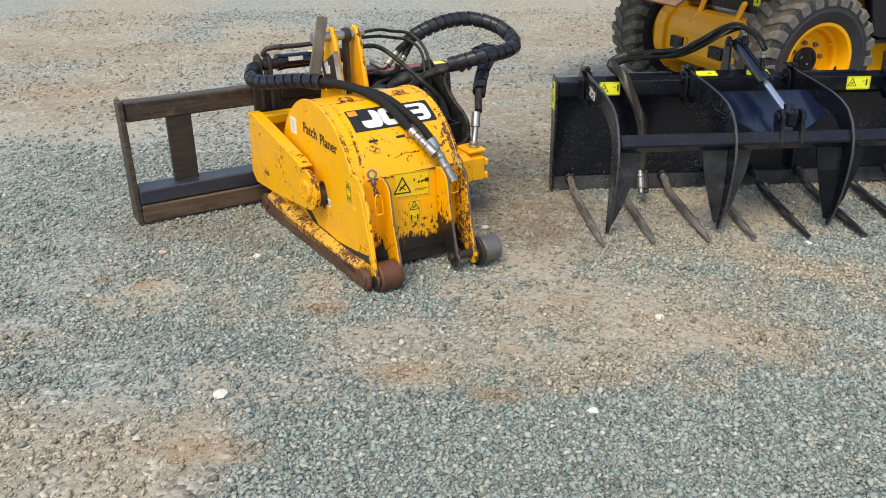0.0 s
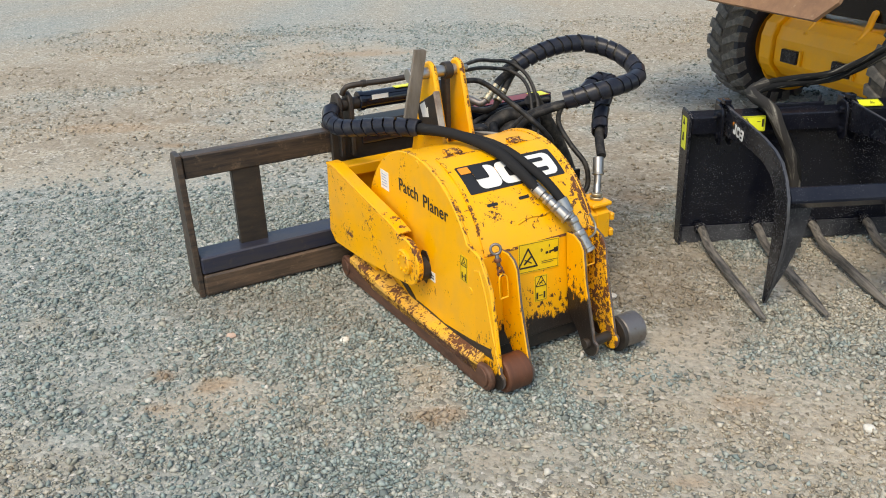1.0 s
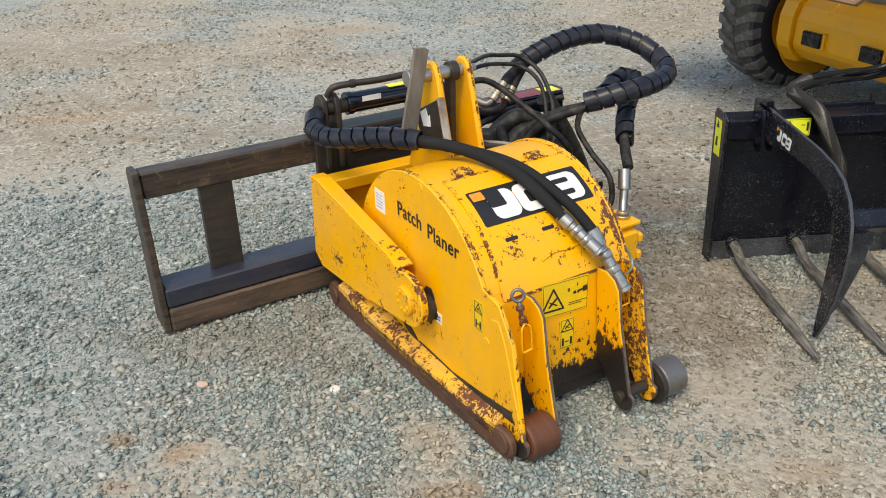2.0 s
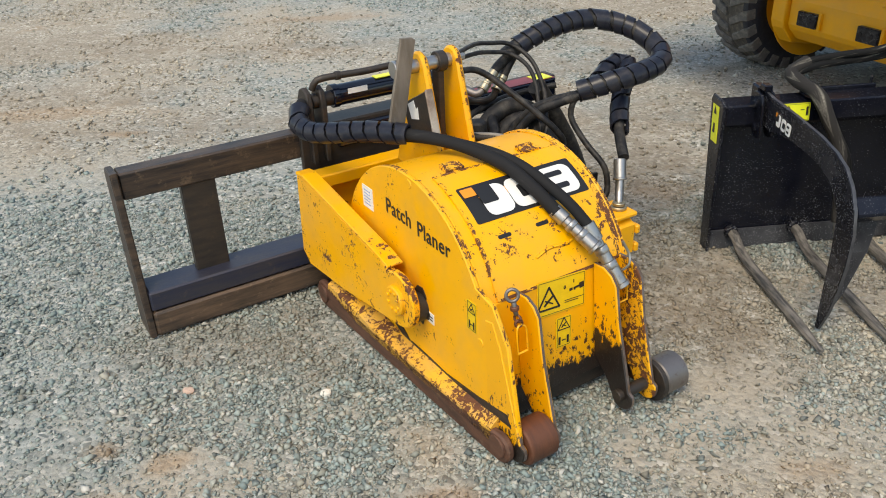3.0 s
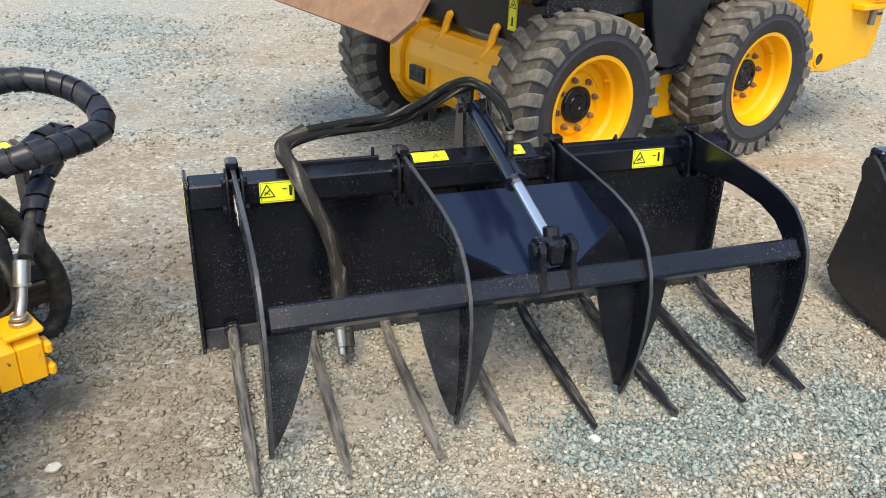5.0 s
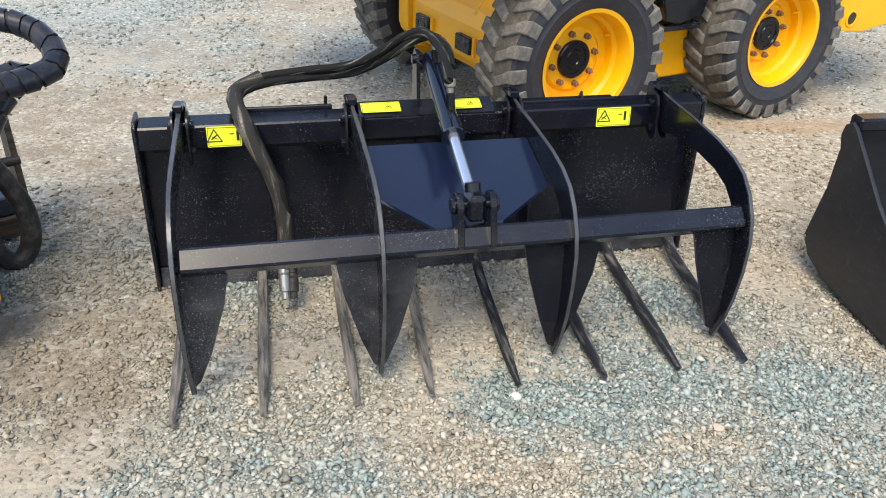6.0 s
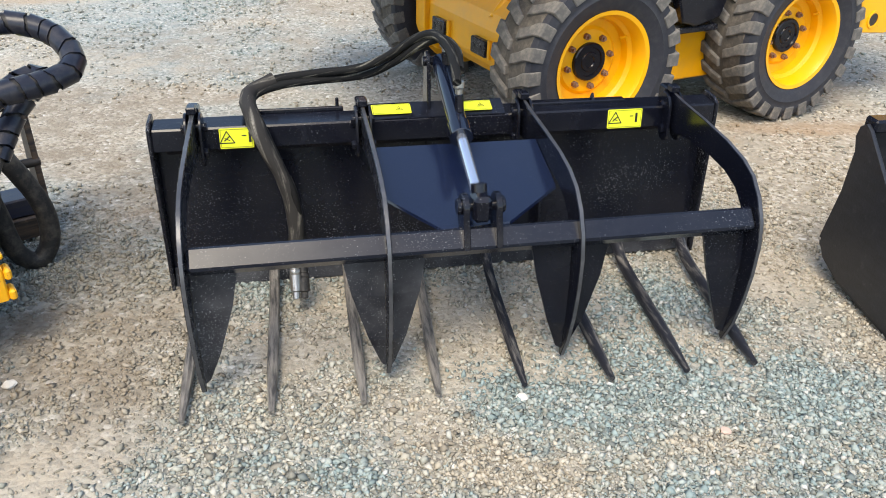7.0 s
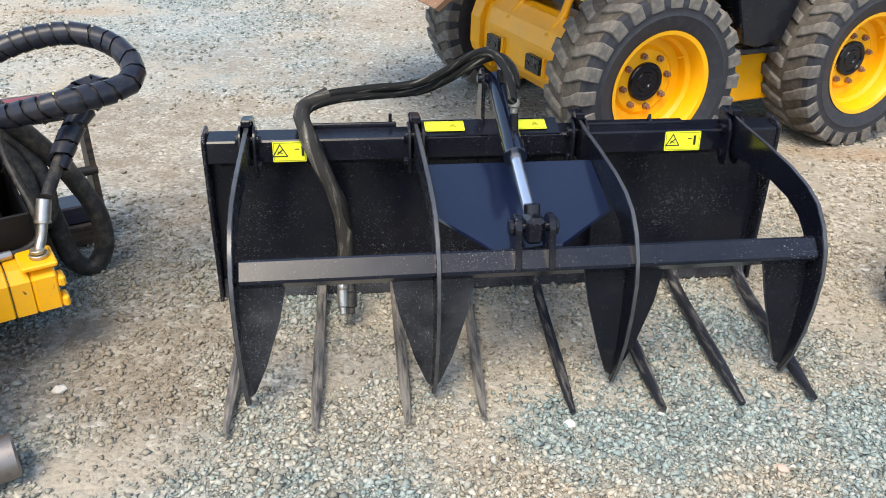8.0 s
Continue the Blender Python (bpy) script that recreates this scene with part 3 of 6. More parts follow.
def build_stones(name, count, lo, hi, small, large, seed, keep, label, blue_only=False):
    """Loose angular chips, each a bent octahedron half sunk in the ground."""
    rng = np.random.default_rng(seed)
    x, y = rng.uniform(lo[0], hi[0], count), rng.uniform(lo[1], hi[1], count)
    blue = blue_share(x, y)
    clump = value_noise(x + 20, y + 5, 2.3) * 0.6 + value_noise(x, y + 31, 6.5) * 0.4
    ok = rng.random(count) < np.clip(keep + 0.45 * (blue - 0.4) + 2.3 * (clump - 0.5), 0.07, 1) * (1 - (0.65 if large > 0.02 else 0.5) * bare_share(x, y))
    ok &= rng.random(count) > 0.72 * sand_share(x, y)
    if blue_only:
        ok &= rng.random(count) < smooth_step(0.55, 1.0, blue)
    rim = np.minimum(np.minimum(x - lo[0], hi[0] - x) / 1.2, np.minimum(y - lo[1] if lo[1] < 3 else x * 0 + 9, hi[1] - y if hi[1] > 6 else x * 0 + 9) / 0.6)
    if large > 0.02:
        ok &= rng.random(count) > 0.6 * stain_share(x, y)
    ok &= rng.random(count) < np.clip(rim, 0, 1)
    x, y, blue = x[ok], y[ok], blue[ok]
    n = len(x)
    size = small + (large - small) * rng.random(n) ** 2.6
    base = np.array([(1, 0, 0), (0, 1, 0), (-1, 0, 0), (0, -1, 0), (0, 0, 1), (0, 0, -1)], float)
    v = base[None] * (0.66 + 0.62 * rng.random((n, 6, 1))) + rng.normal(0, 0.27, (n, 6, 3))
    v *= np.stack([np.ones(n), 0.60 + 0.40 * rng.random(n), 0.48 + 0.34 * rng.random(n)], 1)[:, None, :]
    t, tilt = rng.uniform(0, 2 * np.pi, n), rng.normal(0, 0.42, n)
    c, s = np.cos(tilt)[:, None], np.sin(tilt)[:, None]
    vy, vz = v[:, :, 1] * c - v[:, :, 2] * s, v[:, :, 1] * s + v[:, :, 2] * c
    c, s = np.cos(t)[:, None], np.sin(t)[:, None]
    vx, vy = v[:, :, 0] * c - vy * s, v[:, :, 0] * s + vy * c
    half = (size / 2)[:, None]
    z0 = ground_height(x, y) + size * rng.uniform(0.06, 0.26, n)
    out = np.stack([vx * half + x[:, None], vy * half + y[:, None], vz * half + z0[:, None]], 2).reshape(-1, 3)
    tri = np.array([(0, 1, 4), (1, 2, 4), (2, 3, 4), (3, 0, 4), (1, 0, 5), (2, 1, 5), (3, 2, 5), (0, 3, 5)])
    faces = (tri[None] + 6 * np.arange(n)[:, None, None]).reshape(-1, 3)
    me = bpy.data.meshes.new(name)
    me.vertices.add(len(out))
    me.vertices.foreach_set("co", out.astype(np.float32).ravel())
    me.loops.add(faces.size)
    me.loops.foreach_set("vertex_index", faces.astype(np.int32).ravel())
    me.polygons.add(len(faces))
    me.polygons.foreach_set("loop_start", (3 * np.arange(len(faces))).astype(np.int32))
    me.update(calc_edges=True)
    a = me.attributes.new("blue_gravel", "FLOAT", "POINT")
    lean = np.clip(blue + rng.normal(0, 0.22, n), 0, 1)
    a.data.foreach_set("value", np.repeat(lean, 6).astype(np.float32))
    a = me.attributes.new("stain", "FLOAT", "POINT")
    a.data.foreach_set("value", np.repeat(stain_share(x, y), 6).astype(np.float32))
    a = me.attributes.new("bare", "FLOAT", "POINT")
    a.data.foreach_set("value", np.repeat(bare_share(x, y), 6).astype(np.float32))
    me.materials.append(STONES)
    tagged(new(name, me), label, "gravel", kind="stuff")


STONES = stone_material()
build_ground()
build_stones("gravel", 62000, (-2.6, 1.6), (5.2, 5.4), 0.014, 0.034, 3, 0.60, "loose blue-grey and tan crushed stone chips on the yard")
build_stones("gravel", 170000, (-2.2, 1.6), (4.9, 5.2), 0.008, 0.017, 5, 0.78, "fine blue-grey and tan stone grit on the yard")
build_stones("gravel", 60000, (-4.5, 5.4), (7.0, 11.0), 0.014, 0.036, 4, 0.45, "loose blue-grey and tan crushed stone chips further back")
build_stones("gravel", 75000, (0.7, 2.2), (4.5, 4.9), 0.011, 0.028, 8, 1.0, "dense tan stone chips round the fork tines")
build_stones("gravel", 45000, (0.7, 2.2), (4.4, 4.8), 0.006, 0.012, 9, 0.85, "fine tan stone grit round the fork tines")
build_stones("gravel", 150000, (-0.9, 1.5), (4.8, 4.8), 0.014, 0.028, 12, 1.0, "dense blue-grey crushed stones lying in patches", True)


# ---- patch planer ----
HUB_V, HUB_Z, HOOD_R = 0.524, 0.263, 0.400


def on_hood(u, angle, lift=0.0):
    a = radians(angle)
    return Vector((u, HUB_V + (HOOD_R + lift) * math.cos(a), HUB_Z + (HOOD_R + lift) * math.sin(a)))


def curved(u0, u1, a0, a1, lo, hi, n=16, bm=None):
    """A curved plate that follows the hood."""
    own = bmesh.new()
    rows = []
    for i in range(n + 1):
        a = a0 + (a1 - a0) * i / n
        rows.append([own.verts.new(on_hood(u, a, r)) for u, r in ((u0, lo), (u0, hi), (u1, hi), (u1, lo))])
    for p, q in zip(rows, rows[1:]):
        for k in range(4):
            own.faces.new((p[k], p[(k + 1) % 4], q[(k + 1) % 4], q[k]))
    own.faces.new(rows[0])
    own.faces.new(rows[-1])
    bmesh.ops.recalc_face_normals(own, faces=own.faces)
    return joined(own, bm)


def curved_shape(outline, u_of, a_of, lift, thick=0.0012, fine=0.02):
    """A printed shape laid on the hood; outline in (s, t), mapped by u_of and a_of."""
    own = slab(outline, 0, thick, "z", 0)
    bmesh.ops.subdivide_edges(own, edges=[e for e in own.edges if e.calc_length() > fine], cuts=3)
    bmesh.ops.triangulate(own, faces=own.faces)
    for v in own.verts:
        v.co = on_hood(u_of(v.co.x), a_of(v.co.y), lift + v.co.z)
    return own


def build_planer():
    root = thing("patch_planer", pose(0.4514, 3.3977, 0.0, 0, 0, 30.25), "worn yellow patch planer with chipped rusty paint on gravel", "patch planer")
    # hood and its lid
    hood = part("hood", curved(0.008, 0.490, 158, 18, -0.008, 0.0, 40), YELLOW, root, "curved yellow drum hood with chipped edges", 30)
    lid = part("lid", curved(0.054, 0.472, 157.6, 99.8, 0.0005, 0.006, 24), YELLOW_LID, hood, "chipped yellow inspection lid", 30)
    for u, a in ((0.134, 135), (0.260, 135)):
        part("slot", curved_shape(rounded(0.042, 0.011, 0.005), lambda s, u=u: u + s, lambda t, a=a: a - t / HOOD_R * 57.3, 0.0062), INK, lid, "dark slot")
    for u, a in ((0.128, 96), (0.385, 97.5)):
        bm = curved(u - 0.028, u + 0.028, a - 3, a + 3, 0.0, 0.013, 4)
        for du in (-0.022, 0.022):
            rod(on_hood(u + du, a - 1, 0.004), on_hood(u + du, a - 1, 0.016), 0.006, seg=10, bm=bm)
        part("hinge", bm, YELLOW_EDGE, hood, "rusty welded hinge plate")
    seam = [on_hood(u, a, 0.0065) for u, a in ((0.20, 147), (0.25, 145), (0.31, 145.5), (0.36, 144), (0.43, 144.5))]
    part("weld_bead", hose(seam, 0.0050, 6, 0.012, wobble=0.6), YELLOW_EDGE, lid, "chipped weld bead", 60)
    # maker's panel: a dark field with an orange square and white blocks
    def on_panel(shape, lift):
        return curved_shape(shape, lambda s: 0.268 + s, lambda t: 119.0 - t / HOOD_R * 57.3, lift)

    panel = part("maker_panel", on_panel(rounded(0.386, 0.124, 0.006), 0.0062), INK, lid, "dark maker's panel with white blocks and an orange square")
    part("orange_square", on_panel(moved(rounded(0.040, 0.030, 0.003), -0.166, 0.039), 0.0078), ORANGE, panel)
    for cx, w, h, cuts in ((-0.100, 0.088, 0.098, ((-0.019, 0.022, 0.052, 0.060),)), (0.000, 0.106, 0.098, ((0.014, 0.0, 0.070, 0.042),)), (0.118, 0.112, 0.098, ((-0.006, 0.021, 0.058, 0.017), (-0.006, -0.022, 0.058, 0.017)))):
        piece = part("white_block", on_panel(moved(rounded(w, h, 0.024), cx, -0.003), 0.0078), WHITE, panel)
        for dx, dy, cw, ch in cuts:
            part("dark_inset", on_panel(moved(rounded(cw, ch, 0.006), cx + dx, dy - 0.003), 0.0092), INK, piece)
    for u0, u1, a0, a1 in ((0.048, 0.058, 157.6, 99.3), (0.468, 0.478, 157.6, 99.3), (0.0585, 0.4675, 158.0, 156.8), (0.0585, 0.4675, 100.4, 99.2)):
        part("worn_edge", curved(u0, u1, a0, a1, 0.0, 0.0068, 24 if a0 - a1 > 10 else 2), YELLOW_RIM if a1 == 156.8 else YELLOW_EDGE, lid, "lid edge worn to rust")
    for u0, u1 in ((0.0085, 0.016), (0.480, 0.4895)):
        part("worn_edge", curved(u0, u1, 152, 60, 0.0, 0.0035, 30), YELLOW_EDGE, hood, "hood edge worn to rust")
    # front plate below the lid
    front = part("front_plate", slab([(0.156, 0.415), (0.148, 0.415), (0.116, 0.085), (0.136, 0.085)], 0.008, 0.490, "x", 0.002), MUCKY, root, "yellow front plate worn to black along its lower edge")
    fm = facing((0.258, 0.1425, 0.371), (0, -1, 0.097)) @ pose(0, 0, 0, 0, 0, -3.5)
    warning_sign("warning_sticker", fm, 0.168, 0.106, front, SIGN_YELLOW, "yellow warning sticker with a triangle and a key symbol", (-0.045, -0.008, 0.040),
                 [((0.044, 0.008), (0.066, 0.011), 0.006), ((0.068, 0.011), (0.074, 0.012), 0.017), ((0.046, 0.004), (0.046, 0.006), 0.006), ((0.042, 0.026), (0.042, 0.034), 0.0028), ((0.008, 0.016), (0.008, 0.021), 0.0028), ((0.013, 0.016), (0.013, 0.021), 0.0028), ((0.009, 0.0145), (0.012, 0.0145), 0.0025), ((0.009, 0.0225), (0.012, 0.0225), 0.0025), ((0.030, 0.006), (0.036, 0.007), 0.008), ((0.012, -0.022), (0.078, -0.022), 0.0016), ((0.012, -0.028), (0.060, -0.028), 0.0016)])
    fm = facing((0.262, 0.1312, 0.253), (0, -1, 0.097)) @ pose(0, 0, 0, 0, 0, -3.0)
    warning_sign("warning_sticker", fm, 0.054, 0.095, front, SIGN_YELLOW, "small yellow warning sticker", (0, 0.022, 0.022), [((-0.015, -0.016), (-0.015, -0.036), 0.007), ((0.015, -0.016), (0.015, -0.036), 0.007), ((-0.006, -0.026), (0.006, -0.026), 0.003)])
    part("drum_housing", block((0.03, 0.13, 0.02), (0.44, 0.85, 0.12), 0.01), BLACK_OLD, root, "dark cutter housing under the hood")
    # side plates
    outline = arc(HUB_V, HUB_Z, HOOD_R + 0.006, 150, 12, 26) + [(0.93, 0.20), (1.02, 0.12), (1.02, 0.085), (0.02, 0.085), (-0.022, 0.10), (0.035, 0.36), (0.098, 0.450)]
    left = part("side_plate", slab(outline, -0.006, 0.008), YELLOW, root, "yellow side plate with black lettering", 40, YELLOW_EDGE)
    inner = arc(HUB_V, HUB_Z, HOOD_R + 0.006, 150, 12, 26) + [(0.93, 0.20), (1.02, 0.12), (1.02, 0.085), (0.16, 0.085), (0.125, 0.10), (0.140, 0.40)]
    part("side_plate", slab(inner, 0.490, 0.504), YELLOW_CHIPPED, root, "", 40, YELLOW_EDGE)
    side_normal = (-1, 0, 0)
    # lettering along the plate
    for word, at_v, at_z in (("Patch", 0.566, 0.528), ("Planer", 0.374, 0.521)):
        font = bpy.data.curves.new("lettering", "FONT")
        font.body, font.size, font.extrude, font.space_character = word, 0.067, 0.0006, 1.05
        font.offset = 0.0006
        font.align_x, font.align_y = "CENTER", "CENTER"
        tmp = bpy.data.objects.new("lettering", font)
        scene.collection.objects.link(tmp)
        bpy.context.view_layer.update()
        me = bpy.data.meshes.new_from_object(tmp.evaluated_get(bpy.context.evaluated_depsgraph_get()))
        bpy.data.objects.remove(tmp)
        bm = bmesh.new()
        bm.from_mesh(me)
        bpy.data.meshes.remove(me)
        bm.transform(facing((-0.0072, at_v, at_z), side_normal) @ Matrix.Diagonal((0.97, 1.0, 1, 1)))
        part("lettering", bm, INK, left, "black painted lettering")
    s = part("label_sticker", face_sheet(rounded(0.066, 0.074, 0.002), facing((-0.0062, 0.758, 0.507), side_normal)), WHITE, left, "small white data sticker")
    bm = None
    for k in range(5):
        bm = slab(bar2((-0.022, 0.022 - 0.011 * k), (0.018 - 0.004 * (k % 2), 0.022 - 0.011 * k), 0.003), 0.0013, 0.002, "z", 0, bm, facing((-0.0062, 0.758, 0.507), side_normal))
    part("print", bm, PALE_BLUE, s)
    warning_sign("warning_sticker", facing((-0.0062, 0.190, 0.372), side_normal), 0.044, 0.092, left, SIGN_YELLOW, "small yellow warning sticker", (0, 0.022, 0.017), [((-0.01, -0.016), (-0.01, -0.036), 0.006), ((0.01, -0.016), (0.01, -0.036), 0.006), ((-0.006, -0.026), (0.006, -0.026), 0.003)])
    s = part("label_sticker", face_sheet(rounded(0.036, 0.036, 0.002), facing((-0.0062, 0.405, 0.252), side_normal)), WHITE, left, "tiny white sticker")
    part("print", slab(bar2((-0.01, 0.004), (0.01, 0.004), 0.004), 0.0013, 0.002, "z", 0, slab(bar2((-0.01, -0.006), (0.01, -0.006), 0.004), 0.0013, 0.002, "z", 0, None, facing((-0.0062, 0.405, 0.252), side_normal)), facing((-0.0062, 0.405, 0.252), side_normal)), INK, s)
    for v, z in ((0.152, 0.308), (0.494, 0.645)):
        part("plug", rod((-0.008, v, z), (0.0, v, z), 0.014, seg=16), YELLOW_CHIPPED, left, "small round plug")
    # skid along the foot of each side, splayed a little to the rear, with its yellow ledge
    for u0, u1, splay in ((-0.034, -0.010, -0.050), (0.508, 0.532, 0.0)):
        lean = Matrix.Identity(4)
        lean[0][1] = splay
        shape = arc(0.035, 0.050, 0.047, 270, 100, 8) + [(0.12, 0.082), (0.25, 0.078), (0.80, 0.080), (0.96, 0.096)] + arc(1.02, 0.055, 0.050, 80, -90, 8)
        skid = part("skid", slab(shape, u0, u1, "x", 0.006, m=lean), SKID_RUST, root, "rust brown steel skid bar", 40)
        own = bmesh.new()
        rows = []
        for v, z_out, z_in in ((0.065, 0.094, 0.118), (0.13, 0.085, 0.108), (0.28, 0.081, 0.098), (0.55, 0.083, 0.096), (0.70, 0.085, 0.102), (0.78, 0.098, 0.128), (0.98, 0.112, 0.152)):
            x_out, x_in = (u0 + splay * v, -0.0088) if splay else (u1, 0.506)
            rows.append([own.verts.new(p) for p in ((x_out, v, 0.052 if v < 0.9 else 0.09), (x_out, v, z_out), (x_in, v, z_in), (x_in, v, 0.052))])
        for p, q in zip(rows, rows[1:]):
            for k in range(4):
                own.faces.new((p[k], p[(k + 1) % 4], q[(k + 1) % 4], q[k]))
        own.faces.new(rows[0])
        own.faces.new(rows[-1])
        bmesh.ops.recalc_face_normals(own, faces=own.faces)
        part("ledge", own, YELLOW_LEDGE, skid, "chipped yellow ledge strip")
        for v in (0.035, 1.02):
            part("end_boss", rod((u0 - 0.006 + splay * v, v, 0.055), (u0 + 0.01 + splay * v, v, 0.055), 0.034, seg=20), SKID_RUST, skid, "", 40)
    groove = [(0.53, 0.100), (0.44, 0.102), (0.33, 0.100), (0.16, 0.124), (0.03, 0.152), (0.01, 0.120), (0.16, 0.100), (0.33, 0.080), (0.45, 0.072), (0.54, 0.068)]
    part("foot_strip", slab(groove, -0.0095, -0.0062, "x", 0), BLACK_OLD, left, "dark strip along the foot")
    # swing arm on the outer side
    lean = Matrix.Identity(4)
    lean[0][1] = -0.045
    shape = [(1.112, 0.484), (1.06, 0.488), (0.575, 0.392)] + arc(0.492, 0.292, 0.090, 66, 262, 14) + [(0.84, 0.160), (1.085, 0.148), (1.135, 0.190)]
    arm = part("swing_arm", slab(shape, -0.047, -0.022, "x", 0.0045, m=lean), YELLOW_ARM, root, "tapered yellow depth arm with a round pivot", 40, YELLOW_EDGE)
    lip = [(1.110, 0.485), (1.110, 0.497), (1.06, 0.501), (0.575, 0.404), (0.529, 0.388), (0.530, 0.3835), (0.575, 0.3935), (1.06, 0.489)]
    part("lip", slab(lip, -0.050, 0.004, "x", 0.003, m=lean), YELLOW_CHIPPED, arm)
    part("pivot_cap", rod((-0.082, 0.492, 0.292), (-0.05, 0.492, 0.292), 0.047, seg=28, bevel=0.004), YELLOW, arm, "round yellow pivot cap", 40)
    for k in range(8):
        a = radians(45 * k + 20)
        part("bolt", nut((-0.081, 0.492 + 0.031 * math.cos(a), 0.292 + 0.031 * math.sin(a)), (-1, 0, 0), 0.0065, 0.005), YELLOW_CHIPPED, arm)
    part("pivot_shaft", rod((-0.05, 0.458, 0.268), (0.0, 0.458, 0.268), 0.044, seg=24), BLACK_OLD, arm, "greasy black pivot shaft", 40)
    grease = [(0.475, 0.330), (0.445, 0.335), (0.425, 0.310), (0.432, 0.285), (0.408, 0.262), (0.415, 0.240), (0.440, 0.232), (0.452, 0.205), (0.478, 0.215), (0.520, 0.196), (0.560, 0.205), (0.540, 0.240)]
    part("grease_stain", slab(grease, -0.0088, -0.0062, "x", 0), BLACK_OLD, left, "black grease round the pivot")
    slotp = [(0.705, 0.140), (0.64, 0.118), (0.57, 0.090), (0.52, 0.082), (0.56, 0.112), (0.62, 0.142), (0.68, 0.155)]
    part("slot", slab(slotp, -0.0098, -0.0062, "x", 0), INK, left, "dark curved slot")
    # rear cross member and floor between arm and hood
    part("cross_member", block((-0.070, 1.045, 0.438), (0.50, 1.118, 0.485), 0.005), YELLOW, root, "yellow rear cross member")
    part("rear_plate", block((-0.049, 1.092, 0.11), (0.50, 1.117, 0.437), 0.003), YELLOW, root)
    part("inner_floor", block((-0.022, 0.90, 0.19), (0.47, 1.090, 0.21), 0.003), YELLOW_CHIPPED, root)
    part("inner_side", block((-0.049, 0.80, 0.12), (-0.022, 1.090, 0.437), 0.003), YELLOW, root)
    # front lugs and rollers
    tab = [(0.146, 0.430), (0.104, 0.434), (0.072, 0.420), (0.052, 0.395), (0.030, 0.28), (-0.028, 0.085)] + arc(0.0, 0.062, 0.045, 160, 300, 8) + [(0.06, 0.085), (0.118, 0.14)]
    for u, mat in ((0.104, MUCKY_LOW), (0.372, MUCKY_HIGH), (0.464, YELLOW_SHED)):
        part("front_lug", slab(tab, u, u + 0.014, "x", 0.003), mat, root, "chipped yellow lug plate", 40, BARE_EDGE)
    ear = [(0.128, 0.395), (0.095, 0.405), (0.06, 0.34), (-0.028, 0.085)] + arc(0.0, 0.062, 0.045, 160, 300, 8) + [(0.06, 0.085), (0.12, 0.12)]
    part("front_lug", slab(ear, -0.0085, 0.0065, "x", 0.003), MUCKY_LOW, root, "chipped yellow lug plate", 40, BARE_EDGE)
    part("roller", rod((0.010, 0.0, 0.062), (0.102, 0.0, 0.062), 0.060, seg=32, bevel=0.005), ROLLER_RUST, root, "rusty brown steel roller", 40)
    part("axle", rod((0.355, 0.0, 0.066), (0.58, 0.0, 0.066), 0.018, seg=16), BLACK_OLD, root, "dark roller axle", 40)
    r = part("roller", rod((0.506, 0.0, 0.066), (0.592, 0.0, 0.066), 0.058, seg=32, bevel=0.006), ROLLER_GREY, root, "worn grey steel roller", 40)
    part("washer", rod((0.485, 0.0, 0.066), (0.502, 0.0, 0.066), 0.064, seg=28), BLACK_OLD, r, "", 40)
    # shackle and locking pin at the lid's corner, a clip on the other side
    def ring(c, r, t, normal):
        m = facing(c, normal)
        return hose([m @ Vector((r * math.cos(a), r * math.sin(a), 0)) for a in [radians(20 * k) for k in range(19)]], t, 8, 0.006)

    pin = part("lock_pin", rod((0.052, 0.088, 0.452), (0.056, 0.080, 0.412), 0.007, seg=10), ROLLER_GREY, root, "dull steel lock pin with a shackle ring", 40)
    part("pin_ring", ring((0.050, 0.090, 0.468), 0.0160, 0.0048, (-0.5, -1, 0.3)), ROLLER_GREY, pin, "dull steel shackle ring", 60)
    part("pin_collar", rod((0.0535, 0.085, 0.437), (0.0545, 0.083, 0.425), 0.012, seg=12), ROLLER_RUST, pin, "", 40)
    part("pin_link", ring((0.058, 0.077, 0.402), 0.010, 0.0036, (-1, -0.3, 0.1)), ROLLER_RUST, pin, "rusty chain link", 60)
    part("pin_link", ring((0.060, 0.074, 0.388), 0.010, 0.0036, (-0.2, -1, 0.1)), ROLLER_RUST, pin, "rusty chain link", 60)
    for u, v, z, tone, label in ((0.062, 0.070, 0.384, YELLOW_CHIPPED, "yellow painted wire clip"), (0.424, 0.084, 0.402, YELLOW_CHIPPED, "yellow painted wire clip")):
        corners = ((0.0, 0.002, 0.0), (-0.012, -0.002, -0.012), (-0.012, -0.008, -0.075), (-0.009, -0.009, -0.080), (0.016, -0.009, -0.078), (0.019, -0.008, -0.073), (0.017, -0.002, -0.014), (0.002, 0.002, 0.002))
        part("clip", hose([(u + a, v + b, z + c) for a, b, c in corners], 0.0030, 6, 0.006), tone, root, label, 60)
    part("clip", hose([(0.432, 0.10, 0.500), (0.447, 0.085, 0.46), (0.437, 0.075, 0.435), (0.421, 0.083, 0.420)], 0.004, 6, 0.01), STEEL, root, "steel wire hook", 60)
    # drive motor housing on the other side
    body = [(0.420, 0.205), (0.435, 0.198), (0.575, 0.198), (0.585, 0.210), (0.585, 0.335), (0.462, 0.335), (0.420, 0.310)]
    motor = part("motor_housing", slab(body, 0.477, 0.6885, "x", 0.004), YELLOW, root, "yellow hydraulic motor housing", 25)
    part("housing_step", slab(body, 0.691, 0.7455, "x", 0.003), YELLOW, motor, "", 25)
